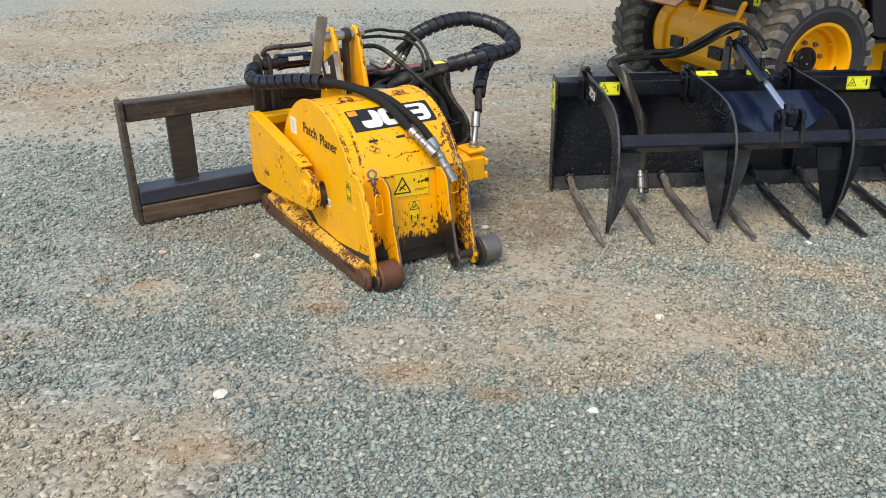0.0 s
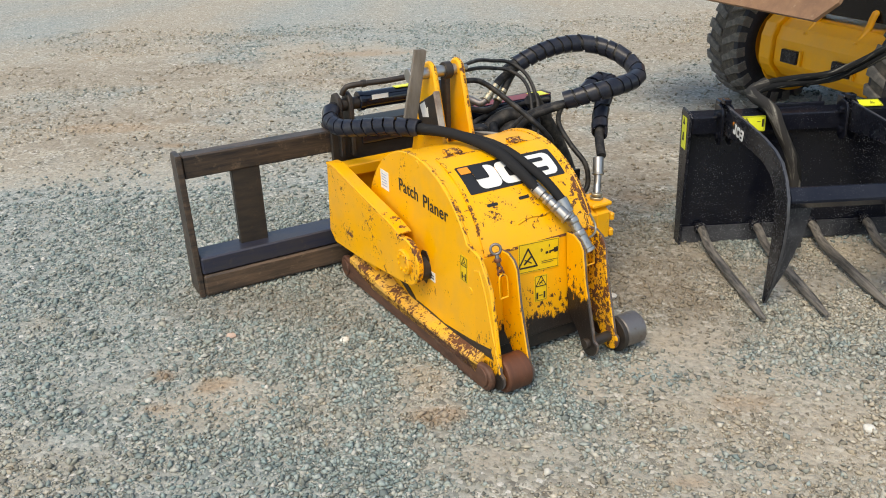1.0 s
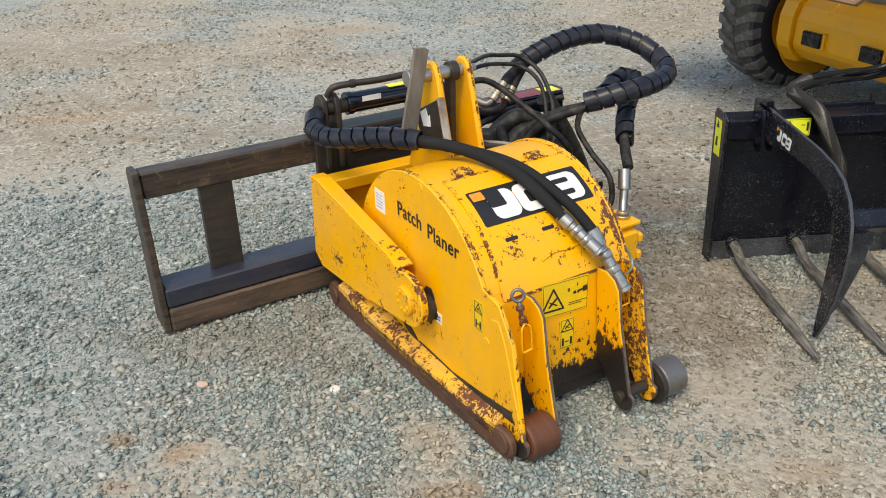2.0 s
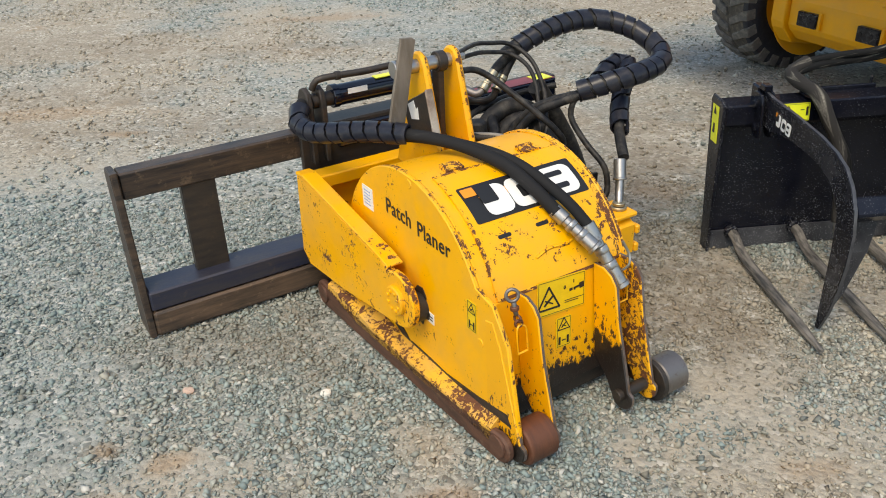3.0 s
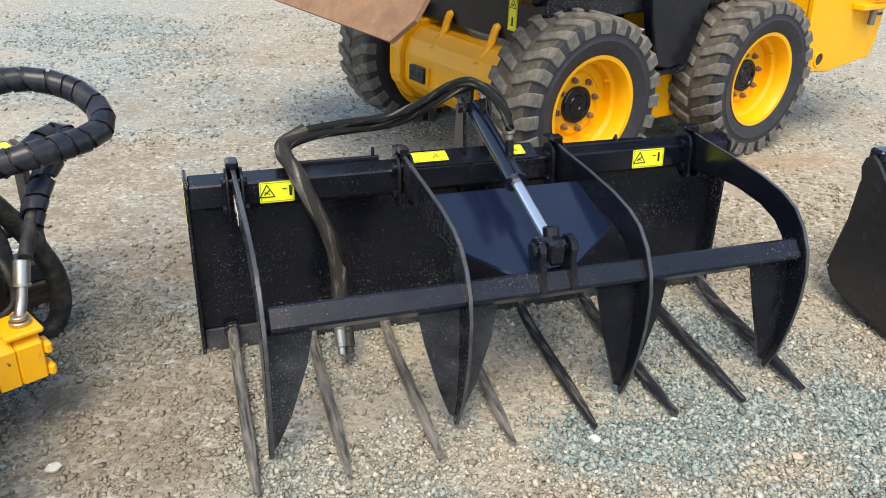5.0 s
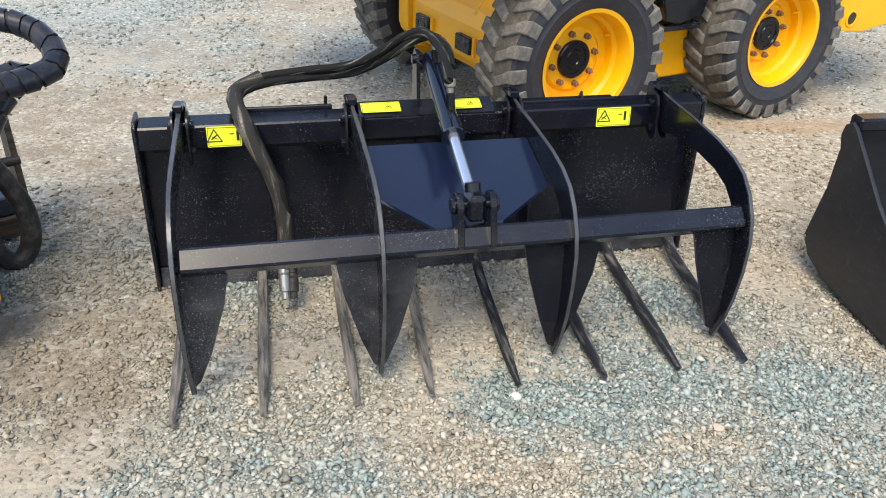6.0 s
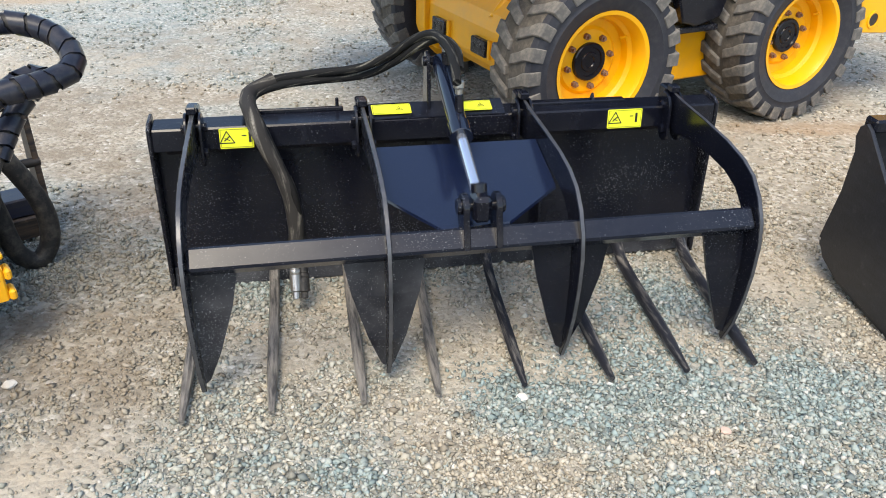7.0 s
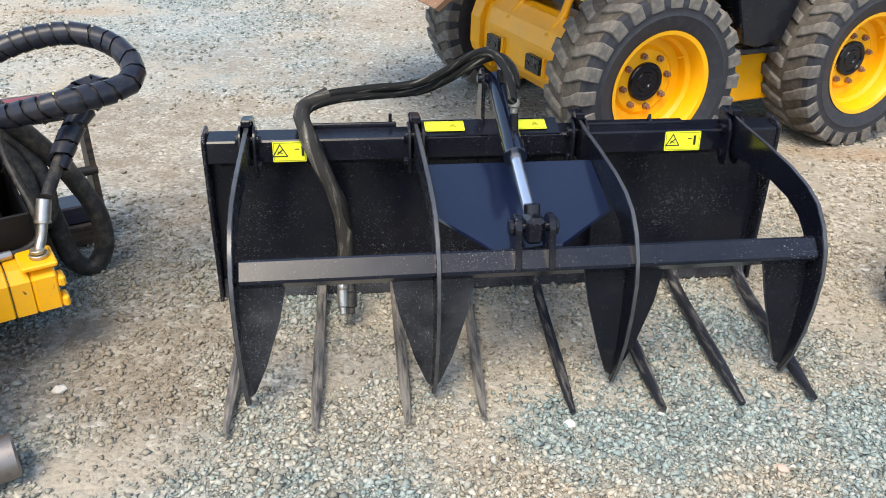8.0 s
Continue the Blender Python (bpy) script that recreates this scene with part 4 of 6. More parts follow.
    part("end_cover", slab(body, 0.747, 0.815, "x", 0.006), YELLOW, motor, "", 25)
    part("gasket", slab([(v * 0.99 + 0.005, z * 0.985 + 0.004) for v, z in body], 0.6888, 0.6907, "x", 0), BLACK_OLD, motor)
    part("port_block", block((0.728, 0.425, 0.3352), (0.826, 0.545, 0.352), 0.006), YELLOW_CHIPPED, motor)
    for z in (0.290, 0.222):
        part("flange_ear", block((0.8155, 0.415, z - 0.020), (0.836, 0.470, z + 0.014), 0.007), YELLOW_CHIPPED, motor)
    part("bolt", nut((0.612, 0.419, 0.300), (0, -1, 0.15), 0.013, 0.014), STEEL, motor, "bright hexagon bolt")
    part("bolt", nut((0.53, 0.47, 0.336), (0, 0, 1), 0.013, 0.012), BLACK_OLD, motor)
    # headstock ears, cross pin, flat bar
    for u, foot in ((0.205, 0.640), (0.322, 0.640)):
        shape = [(foot, 0.52), (0.95, 0.52), (0.840, 0.875)] + arc(0.787, 0.872, 0.046, 20, 160, 8) + [(0.735, 0.855)]
        part("headstock_ear", slab(shape, u, u + 0.022, "x", 0.007), YELLOW, root, "upright yellow headstock ear", 40, YELLOW_EDGE)
    part("bracket_plate", slab([(0.412, 0.46), (0.515, 0.46), (0.502, 0.718), (0.488, 0.738), (0.464, 0.742), (0.450, 0.728)], 1.066, 1.082, "y", 0.004), YELLOW_CHIPPED, root, "tapered yellow bracket plate", 40)
    part("bolt", rod((0.478, 1.056, 0.712), (0.478, 1.066, 0.712), 0.013, seg=14), STEEL, root, "", 40)
    pin = part("cross_pin", rod((0.126, 0.787, 0.876), (0.356, 0.787, 0.876), 0.021, seg=24, bevel=0.004), STEEL, root, "dull steel cross pin", 40)
    part("end_washer", rod((0.122, 0.787, 0.876), (0.134, 0.787, 0.876), 0.027, seg=20), STEEL, pin, "", 40)
    part("collar", rod((0.272, 0.787, 0.876), (0.302, 0.787, 0.876), 0.032, seg=20), BLACK_OLD, pin, "black collar", 40)
    part("strap", block((0.276, 0.777, 0.60), (0.298, 0.817, 0.876), 0.003), BLACK_OLD, root, "black strap plate between the ears")
    part("bolt", nut((0.356, 0.787, 0.876), (1, 0, 0), 0.012, 0.02), STEEL, pin)
    bar = slab([(-0.028, -0.305), (0.028, -0.305), (0.025, 0.012), (0.010, 0.018), (-0.025, 0.012)], -0.006, 0.006, "y", 0.002)
    bar.transform(pose(0.164, 0.765, 0.955, 0, 12, 0))
    part("flat_bar", bar, BAR_STEEL, root, "leaning dull grey flat steel bar", 40)
    PLATE_EDGE = rusty("whitish rusty plate edge", (0.45, 0.40, 0.34), (0.12, 0.06, 0.035), (0.55, 0.50, 0.45), 0.6, 0.1)
    plate = part("model_plate", slab([(0.852, 0.745), (0.808, 0.635), (0.660, 0.675), (0.705, 0.822)], 0.186, 0.2035, "x", 0.003), BLACK_OLD, root, "dark model plate with a worn white mark")
    part("white_mark", slab([(0.815, 0.753), (0.780, 0.773), (0.767, 0.747), (0.757, 0.757), (0.751, 0.720), (0.795, 0.710)], 0.1835, 0.1855, "x", 0), WHITE, plate)
    part("print", slab([(0.775, 0.665), (0.715, 0.680), (0.718, 0.693), (0.778, 0.677)], 0.1835, 0.1855, "x", 0), BAR_STEEL, plate)
    part("rust_edge", slab([(0.705, 0.825), (0.659, 0.670), (0.649, 0.673), (0.696, 0.828)], 0.179, 0.2045, "x", 0.003), PLATE_EDGE, plate, "whitish rusty plate edge")
    # side shift frame behind
    frame_ = part("shift_frame", block((-0.640, 1.215, 0.496), (1.08, 1.285, 0.588), 0.006), FRAME_STEEL, root, "dark worn steel side shift frame")
    part("lower_beam", block((-0.640, 1.162, 0.106), (1.08, 1.285, 0.178), 0.006), FRAME_BLUE, frame_)
    part("foot_box", block((-0.640, 1.156, 0.012), (1.08, 1.262, 0.103), 0.008), FOOT_STEEL, frame_, "brown worn lower box beam")
    part("upright", block((-0.455, 1.225, 0.165), (-0.340, 1.262, 0.500), 0.004), BLACK_OLD, frame_)
    part("end_plate", slab([(1.160, 0.012), (1.30, 0.012), (1.30, 0.575), (1.285, 0.596), (1.205, 0.596)], -0.665, -0.641, "x", 0.004), FRAME_STEEL, frame_)
    part("end_plate", slab([(1.14, 0.01), (1.30, 0.01), (1.30, 0.575), (1.285, 0.588), (1.215, 0.588)], 1.085, 1.107, "x", 0.004), FRAME_STEEL, frame_)
    part("rung", rod((0.98, 1.19, 0.30), (1.11, 1.19, 0.30), 0.018, seg=14), BLACK_OLD, frame_, "", 40)
    part("lug_plate", slab([(1.14, 0.26), (1.22, 0.26), (1.22, 0.34), (1.14, 0.34)], 1.02, 1.035, "x", 0.003), FRAME_STEEL, frame_)
    carriage = part("carriage_plate", block((-0.035, 1.192, 0.19), (0.66, 1.213, 0.605), 0.004), BLACK_OLD, root, "black carriage plate")
    part("guide", block((-0.035, 1.195, 0.585), (0.66, 1.30, 0.607), 0.004), BLACK_OLD, carriage)
    beam = part("top_beam", block((0.10, 1.175, 0.515), (1.08, 1.255, 0.590), 0.006), BLACK_SMOOTH, root, "black shift beam with a dark red stripe")
    part("red_stripe", block((0.52, 1.178, 0.5905), (1.075, 1.252, 0.592), 0.0), RED, beam, "dark red printed stripe")
    part("label_sticker", block((0.985, 1.182, 0.5925), (1.065, 1.248, 0.594), 0.0), LIME, beam, "lime yellow sticker")
    # shift cylinder and bracket
    brk = [(1.165, 0.48), (1.255, 0.48), (1.255, 0.70), (1.235, 0.735), (1.205, 0.745), (1.175, 0.730), (1.165, 0.70)]
    bracket = part("cylinder_bracket", slab(brk, 0.045, 0.065, "x", 0.004), BLACK_OLD, root, "black cylinder bracket plate", 40)
    part("cylinder_bracket", slab(brk, -0.005, 0.015, "x", 0.004), BLACK_OLD, root, "", 40)
    cyl = part("shift_cylinder", rod((0.105, 1.21, 0.695), (0.50, 1.21, 0.695), 0.037, seg=24, bevel=0.004), BLACK_SMOOTH, root, "black hydraulic shift cylinder", 40)
    part("rod", rod((0.075, 1.21, 0.695), (0.11, 1.21, 0.695), 0.017, seg=16), CHROME, cyl, "chrome rod", 40)
    part("rod_end", rod((0.02, 1.21, 0.69), (0.112, 1.21, 0.69), 0.026, seg=16, bevel=0.005), BLACK_OLD, cyl, "black rod end", 40)
    part("gland", rod((0.100, 1.21, 0.695), (0.125, 1.21, 0.695), 0.041, seg=24), BLACK_SMOOTH, cyl, "", 40)
    part("label_sticker", block((0.27, 1.188, 0.7315), (0.40, 1.222, 0.734), 0.0), LIME, cyl, "yellow sticker")
    part("label_sticker", slab([(0.15, 0.703), (0.225, 0.703), (0.225, 0.722), (0.15, 0.722)], 1.1705, 1.1725, "y", 0), WHITE, cyl, "white printed sticker")
    part("bracket_pin", rod((-0.012, 1.21, 0.69), (0.075, 1.21, 0.69), 0.013, seg=14), STEEL, bracket, "", 40)
    part("tie_rod", hose([(0.03, 1.20, 0.735), (0.045, 1.185, 0.768), (0.12, 1.17, 0.775), (0.22, 1.15, 0.778), (0.38, 1.13, 0.79)], 0.012, 10), BLACK_OLD, root, "black tie rod", 60)
    part("fitting", rod((0.105, 1.17, 0.775), (0.125, 1.17, 0.775), 0.016, seg=10), BLACK_OLD, root)
    # power pack box with its hoses behind the hood
    box = part("valve_tray", block((0.48, 0.60, 0.18), (0.80, 0.612, 0.440), 0.003), BLACK_DULL, root, "black valve tray beside the hood")
    part("tray_side", block((0.788, 0.613, 0.18), (0.80, 1.12, 0.432), 0.003), BLACK_DULL, box)
    part("tray_floor", block((0.48, 0.613, 0.18), (0.787, 1.12, 0.20), 0.003), BLACK_DULL, box)
    # Added dark panel that hides the bright ground behind the valve block.
    part("dark_backing", block((0.48, 1.121, 0.18), (0.80, 1.133, 0.50), 0.003), BLACK_DULL, box)
    valve = part("valve_block", block((0.50, 0.70, 0.201), (0.74, 0.93, 0.36), 0.006), BLACK_DULL, root, "greasy black valve block")
    for k in range(5):
        u, v = 0.53 + 0.036 * k, 0.75 + 0.03 * (k % 2)
        part("port_fitting", rod((u, v, 0.36), (u, v, 0.430), 0.014, seg=12), BLACK_DULL, valve, "", 40)
        part("thin_hose", hose([(u, v, 0.43), (u + 0.004, v + 0.008, 0.46), (u + 0.02 - 0.012 * k, v + 0.05 + 0.01 * (k % 3), 0.495), (u - 0.02 + 0.01 * k, v + 0.13, 0.47 - 0.02 * (k % 2))], 0.010, 8), RUBBER, root, "thin black hydraulic line", 60)
    part("filler_cap", rod((0.555, 0.98, 0.525), (0.555, 0.98, 0.572), 0.040, 0.034, seg=20, bevel=0.006), RUBBER, root, "black filler cap", 40)
    part("filler_neck", rod((0.555, 0.98, 0.20), (0.555, 0.98, 0.525), 0.026, seg=16), BLACK_OLD, root, "", 40)
    # hoses over the hood
    over = [(-0.015, 1.19, 0.70), (-0.065, 1.12, 0.665), (-0.060, 1.02, 0.655), (-0.010, 0.92, 0.672), (0.055, 0.82, 0.690), (0.12, 0.70, 0.700), (0.19, 0.55, 0.700), (0.245, 0.40, 0.675), (0.275, 0.30, 0.630), (0.302, 0.225, 0.575)]
    part("feed_hose", hose(over, 0.019, 12), RUBBER_DUSTY, root, "thick black feed hose", 60)
    second = [(-0.02, 1.01, 0.640), (0.035, 0.90, 0.658), (0.10, 0.77, 0.680), (0.17, 0.64, 0.692), (0.243, 0.475, 0.690), (0.285, 0.366, 0.670), (0.322, 0.262, 0.622), (0.347, 0.212, 0.583), (0.370, 0.170, 0.536)]
    part("feed_hose", hose(second, 0.0165, 12), RUBBER_DUSTY, root, "thick black feed hose", 60)
    part("spiral_guard", spiral(over[:6], 0.0325, 0.038), SLEEVE, root, "black spiral hose guard", 40)

    def coupling(a, b, scale=1.0):
        """A crimped collar, nuts and a quick coupling in a row from a to b."""
        a, b = Vector(a), Vector(b)
        bm, rows = None, ((0.0, 0.26, 0.024, 20), (0.26, 0.36, 0.018, 16), (0.36, 0.46, 0.025, 6), (0.46, 0.60, 0.020, 16), (0.60, 0.70, 0.026, 6), (0.70, 0.94, 0.023, 20), (0.94, 1.0, 0.027, 20))
        for t0, t1, r, seg in rows:
            bm = rod(a.lerp(b, t0), a.lerp(b, t1), r * scale, seg=seg, bevel=0.0015, bm=bm)
        return bm

    part("coupling", coupling((0.300, 0.236, 0.580), (0.360, 0.124, 0.489), 0.88), STEEL, root, "scuffed steel quick coupling", 40)
    part("coupling", coupling((0.367, 0.176, 0.541), (0.418, 0.074, 0.374), 0.92), STEEL, root, "scuffed steel quick coupling", 40)
    # tall guarded hose loop
    loop = [(0.753, 1.085, 0.749), (0.794, 1.070, 0.780), (0.883, 1.045, 0.822), (0.976, 1.020, 0.848), (1.069, 0.988, 0.857), (1.138, 0.935, 0.846), (1.188, 0.855, 0.819), (1.200, 0.775, 0.782), (1.168, 0.705, 0.756), (1.093, 0.660, 0.747), (0.989, 0.640, 0.743), (0.934, 0.646, 0.736), (0.886, 0.667, 0.725), (0.843, 0.692, 0.711), (0.798, 0.725, 0.696)]
    part("guarded_hose", hose(loop, 0.030, 12), RUBBER, root, "black hose bundle in a tall loop", 60)
    part("spiral_guard", spiral(loop[1:], 0.0365, 0.040), SLEEVE, root, "black spiral hose guard", 40)
    for d in (0.0, 0.030):
        part("hose_tail", hose([(0.80, 0.715 + d * 0.4, 0.684), (0.745, 0.765 + d, 0.655), (0.69, 0.83 + d, 0.605), (0.64, 0.88 + d, 0.50), (0.62, 0.88 + d, 0.36)], 0.016, 10), RUBBER, root, "black hose tail", 60)
    part("hose_tail", hose([(0.765, 1.078, 0.75), (0.72, 1.075, 0.725), (0.689, 1.065, 0.704)], 0.018, 10, 0.01), RUBBER, root, "black hose tail", 60)
    part("hose_tail", hose([(0.785, 1.078, 0.745), (0.76, 1.078, 0.71), (0.736, 1.074, 0.676)], 0.018, 10, 0.01), RUBBER, root, "black hose tail", 60)
    part("hose_end", coupling((0.693, 1.066, 0.708), (0.630, 1.053, 0.652), 0.80), BRASSY, root, "plated hose end", 40)
    part("hose_end", coupling((0.739, 1.074, 0.680), (0.696, 1.060, 0.638), 0.80), BRASSY, root, "plated hose end", 40)
    part("elbow", hose([(0.632, 1.053, 0.654), (0.612, 1.062, 0.640), (0.592, 1.10, 0.650), (0.585, 1.14, 0.655)], 0.015, 10, 0.01), ROLLER_GREY, root, "dull plated elbow", 60)
    part("elbow", hose([(0.697, 1.060, 0.640), (0.685, 1.07, 0.61), (0.65, 1.10, 0.595), (0.60, 1.15, 0.60)], 0.014, 10, 0.01), BLACK_OLD, root, "", 60)
    drop = [(0.908, 0.792, 0.650), (0.988, 0.822, 0.686), (1.053, 0.847, 0.712), (1.100, 0.844, 0.722), (1.106, 0.804, 0.716), (1.063, 0.764, 0.698), (1.008, 0.727, 0.665), (0.955, 0.680, 0.614), (0.897, 0.611, 0.554), (0.846, 0.532, 0.505)]
    part("motor_hose", hose(drop, 0.0185, 12), RUBBER, root, "black hose down to the motor", 60)
    part("spiral_guard", spiral(drop[:9], 0.0325, 0.042), SLEEVE, root, "black spiral hose guard", 40)
    bm = rod((0.840, 0.543, 0.498), (0.820, 0.516, 0.440), 0.0215, seg=20)
    rod((0.8215, 0.518, 0.444), (0.8195, 0.515, 0.436), 0.0235, seg=20, bm=bm)
    hose([(0.820, 0.516, 0.440), (0.806, 0.500, 0.400), (0.790, 0.482, 0.372), (0.786, 0.478, 0.352)], 0.0145, 12, 0.01, bm=bm)
    part("hose_end", bm, STEEL, root, "bright steel hose end", 40)
    for dz in (0.0, 0.014):
        part("swivel_elbow", rod((0.786, 0.478, 0.3525 + dz), (0.786, 0.478, 0.3645 + dz), 0.027 - dz * 0.4, seg=18), BRASSY, root, "", 40)
    # thin lines
    LINE4 = [(0.80, 0.721, 0.690), (0.783, 0.732, 0.65), (0.778, 0.726, 0.60), (0.790, 0.66, 0.53), (0.806, 0.585, 0.470), (0.812, 0.566, 0.410), (0.798, 0.556, 0.368), (0.755, 0.548, 0.3495), (0.712, 0.540, 0.349)]
    thin = [
        ([(0.36, 0.83, 0.868), (0.54, 0.97, 0.850), (0.66, 1.05, 0.820), (0.757, 1.055, 0.800), (0.797, 0.98, 0.750), (0.792, 0.90, 0.665), (0.757, 0.84, 0.600), (0.723, 0.793, 0.555), (0.66, 0.79, 0.45)], 0.008),
        ([(0.36, 0.85, 0.845), (0.54, 0.97, 0.818), (0.66, 1.04, 0.790), (0.745, 1.035, 0.770), (0.768, 0.96, 0.735), (0.757, 0.895, 0.670), (0.722, 0.845, 0.580), (0.63, 0.80, 0.45)], 0.0078),
        ([(0.34, 0.86, 0.79), (0.46, 0.90, 0.792), (0.531, 0.895, 0.768), (0.59, 0.81, 0.705), (0.644, 0.72, 0.636), (0.69, 0.70, 0.585), (0.74, 0.72, 0.52), (0.72, 0.76, 0.42)], 0.011),
        (LINE4, 0.0105),
        ([(0.09, 0.93, 0.655), (0.25, 0.86, 0.625), (0.40, 0.78, 0.605), (0.47, 0.72, 0.60), (0.505, 0.65, 0.565), (0.53, 0.62, 0.50), (0.55, 0.70, 0.42)], 0.014),
        ([(0.50, 1.04, 0.52), (0.60, 1.08, 0.56), (0.75, 1.10, 0.585), (0.86, 1.08, 0.60), (0.95, 1.02, 0.62)], 0.012),
        ([(0.55, 0.85, 0.40), (0.60, 0.93, 0.52), (0.66, 1.03, 0.55), (0.76, 1.08, 0.52)], 0.020),
        ([(0.60, 0.76, 0.40), (0.63, 0.72, 0.46), (0.67, 0.73, 0.43), (0.70, 0.76, 0.39)], 0.010),
        ([(0.57, 0.76, 0.40), (0.585, 0.80, 0.47), (0.62, 0.86, 0.50), (0.67, 0.92, 0.47)], 0.010),
    ]
    for pts, r in thin:
        part("thin_hose", hose(pts, r, 8), RUBBER, root, "thin black hydraulic line", 60)
    part("thin_hose", hose([(0.372, 0.83, 0.600), (0.42, 0.77, 0.614), (0.48, 0.71, 0.610), (0.51, 0.66, 0.585)], 0.007, 8), plain("grey cable", (0.24, 0.23, 0.21), 0.6), root, "thin grey cable", 60)
    part("hose_end", rod((0.722, 0.541, 0.349), (0.672, 0.533, 0.349), 0.0135, seg=14), STEEL, root, "steel hose tip", 40)
    part("elbow", rod((0.652, 0.530, 0.336), (0.652, 0.530, 0.362), 0.018, seg=8, bevel=0.004), BLACK_OLD, root, "dark elbow fitting", 40)
    part("cable_tie", rod((0.70, 0.835, 0.555), (0.735, 0.835, 0.545), 0.034, seg=12), RUBBER, root)
    # heavy loops hanging behind the tray
    for pts, r in (([(0.80, 0.95, 0.66), (0.90, 0.96, 0.52), (0.985, 0.965, 0.38), (1.045, 0.955, 0.22), (1.040, 0.95, 0.09), (0.985, 0.945, 0.03), (0.925, 0.945, 0.09), (0.900, 0.95, 0.24), (0.87, 0.96, 0.38), (0.80, 0.98, 0.46)], 0.034),
                   ([(0.58, 1.04, 0.34), (0.62, 1.04, 0.50), (0.72, 1.03, 0.575), (0.82, 1.0, 0.545), (0.88, 0.95, 0.44), (0.88, 0.90, 0.30), (0.80, 0.90, 0.24)], 0.034),
                   ([(0.60, 0.99, 0.30), (0.64, 0.98, 0.46), (0.72, 0.98, 0.535), (0.80, 0.94, 0.52), (0.84, 0.88, 0.40), (0.80, 0.86, 0.28)], 0.030)):
        part("hanging_hose", hose(pts, r, 14, wobble=0.05), RUBBER, root, "heavy black hose loop", 60)


build_planer()


# ---- grapple fork ----
def build_grapple():
    root = thing("grapple_fork", pose(1.3193, 4.563, 0.003, 0, -0.45, 3.35), "gloss black grapple fork with four curved claws on gravel", "grapple fork")
    L = 1.930
    # back plate leans back a little; its own axes: x along, y away, z up
    plate = part("back_plate", slab([(-0.030, 0.0), (-0.018, 0.0), (0.034, 0.560), (0.022, 0.560)], 0.012, L - 0.012, "x", 0.002), BLACK_PLATE, root, "gloss black back plate with dust")
    part("bottom_strip", slab([(-0.052, 0.002), (-0.032, 0.002), (-0.024, 0.075), (-0.038, 0.078)], 0.014, L - 0.014, "x", 0.003), BLACK_GRIMY, plate, "dusty bottom strip")
    beam = part("top_beam", slab([(-0.062, 0.512), (0.030, 0.522), (0.030, 0.594), (-0.056, 0.586)], 0.013, L - 0.013, "x", 0.005), BLACK, root, "black box beam along the top")
    part("weld_strip", slab([(-0.030, 0.492), (0.0, 0.492), (0.0, 0.510), (-0.045, 0.510)], 0.05, L - 0.05, "x", 0.003), BLACK, beam)
    for x in (0.0, L - 0.012):
        end = part("end_plate", slab([(-0.068, 0.0), (-0.004, 0.0), (0.050, 0.588), (0.040, 0.608), (-0.030, 0.604), (-0.060, 0.588)], x, x + 0.012, "x", 0.003), BLACK_DUSTY, plate)
        if x == 0.0:
            part("label_sticker", slab([(-0.038, 0.440), (0.015, 0.440), (0.027, 0.577), (-0.026, 0.577)], -0.0015, -0.0003, "x", 0), LIME, end, "lime yellow warning sticker")
            part("pictogram", slab([(-0.012, 0.545), (0.012, 0.545), (0.003, 0.575)], -0.0025, -0.0017, "x", 0), INK, end)
            part("pictogram", slab([(-0.012, 0.475), (0.006, 0.475), (0.004, 0.51), (-0.008, 0.51)], -0.0025, -0.0017, "x", 0), INK, end)
    # inner rib panel seen between claws
    part("rib", slab([(-0.03, 0.08), (-0.08, 0.10), (-0.035, 0.50), (0.01, 0.50)], 1.295, 1.307, "x", 0.002), BLACK, plate)
    # stickers on the beam
    part("top_wedge", slab([(-0.056, 0.587), (0.028, 0.595), (0.028, 0.613), (-0.050, 0.588)], 0.70, 1.155, "x", 0.003), BLACK, beam, "sloping beam cap")
    for x, w, mark in ((0.272, 0.105, True), (0.762, 0.130, False), (1.040, 0.122, False), (1.580, 0.125, True)):
        if mark:
            m = facing((x, -0.0605, 0.550), (0, -1, 0.09))
            warning_sign("warning_sticker", m, w, 0.066, beam, LIME, "lime yellow warning sticker with a black triangle", None, [((0.018, 0.008), (0.030, 0.008), 0.003), ((0.042, -0.012), (0.042, 0.016), 0.008)])
        else:
            m = facing((x + 0.012, -0.012, 0.6045), (0, -0.29, 0.957), (0, 0.957, 0.29))
            warning_sign("warning_sticker", m, w, 0.052, beam, LIME, "lime yellow warning sticker on the beam top", (w * 0.2, 0, 0.012))
    # rail with a pin behind the beam
    rail = part("rail", block((0.33, 0.032, 0.585), (0.62, 0.046, 0.606), 0.003), BLACK, beam)
    part("rail_pin", rod((0.600, 0.04, 0.60), (0.600, 0.04, 0.634), 0.006, seg=10), BLACK, rail)
    part("rail", block((1.25, -0.004, 0.588), (1.60, 0.030, 0.600), 0.004), BLACK, beam)
    part("rail_pin", slab([(0.0, 0.598), (0.03, 0.598), (0.015, 0.622)], 1.478, 1.488, "x", 0.002), BLACK, rail)
    # tines
    for k, x1 in enumerate((0.093, 0.332, 0.588, 0.801, 1.057, 1.320, 1.559, 1.780)):
        x0 = 0.100 + 0.2505 * k
        tip = -0.775 if k < 5 else -0.790
        pts = [(x0, -0.030, 0.075)] + [(x0 + (x1 - x0) * (y + 0.085) / (tip + 0.085), y, z) for y, z in ((-0.085, 0.072), (-0.135, 0.050), (-0.19, 0.036), (-0.30, 0.029), (-0.52, 0.025), (tip, 0.021))]
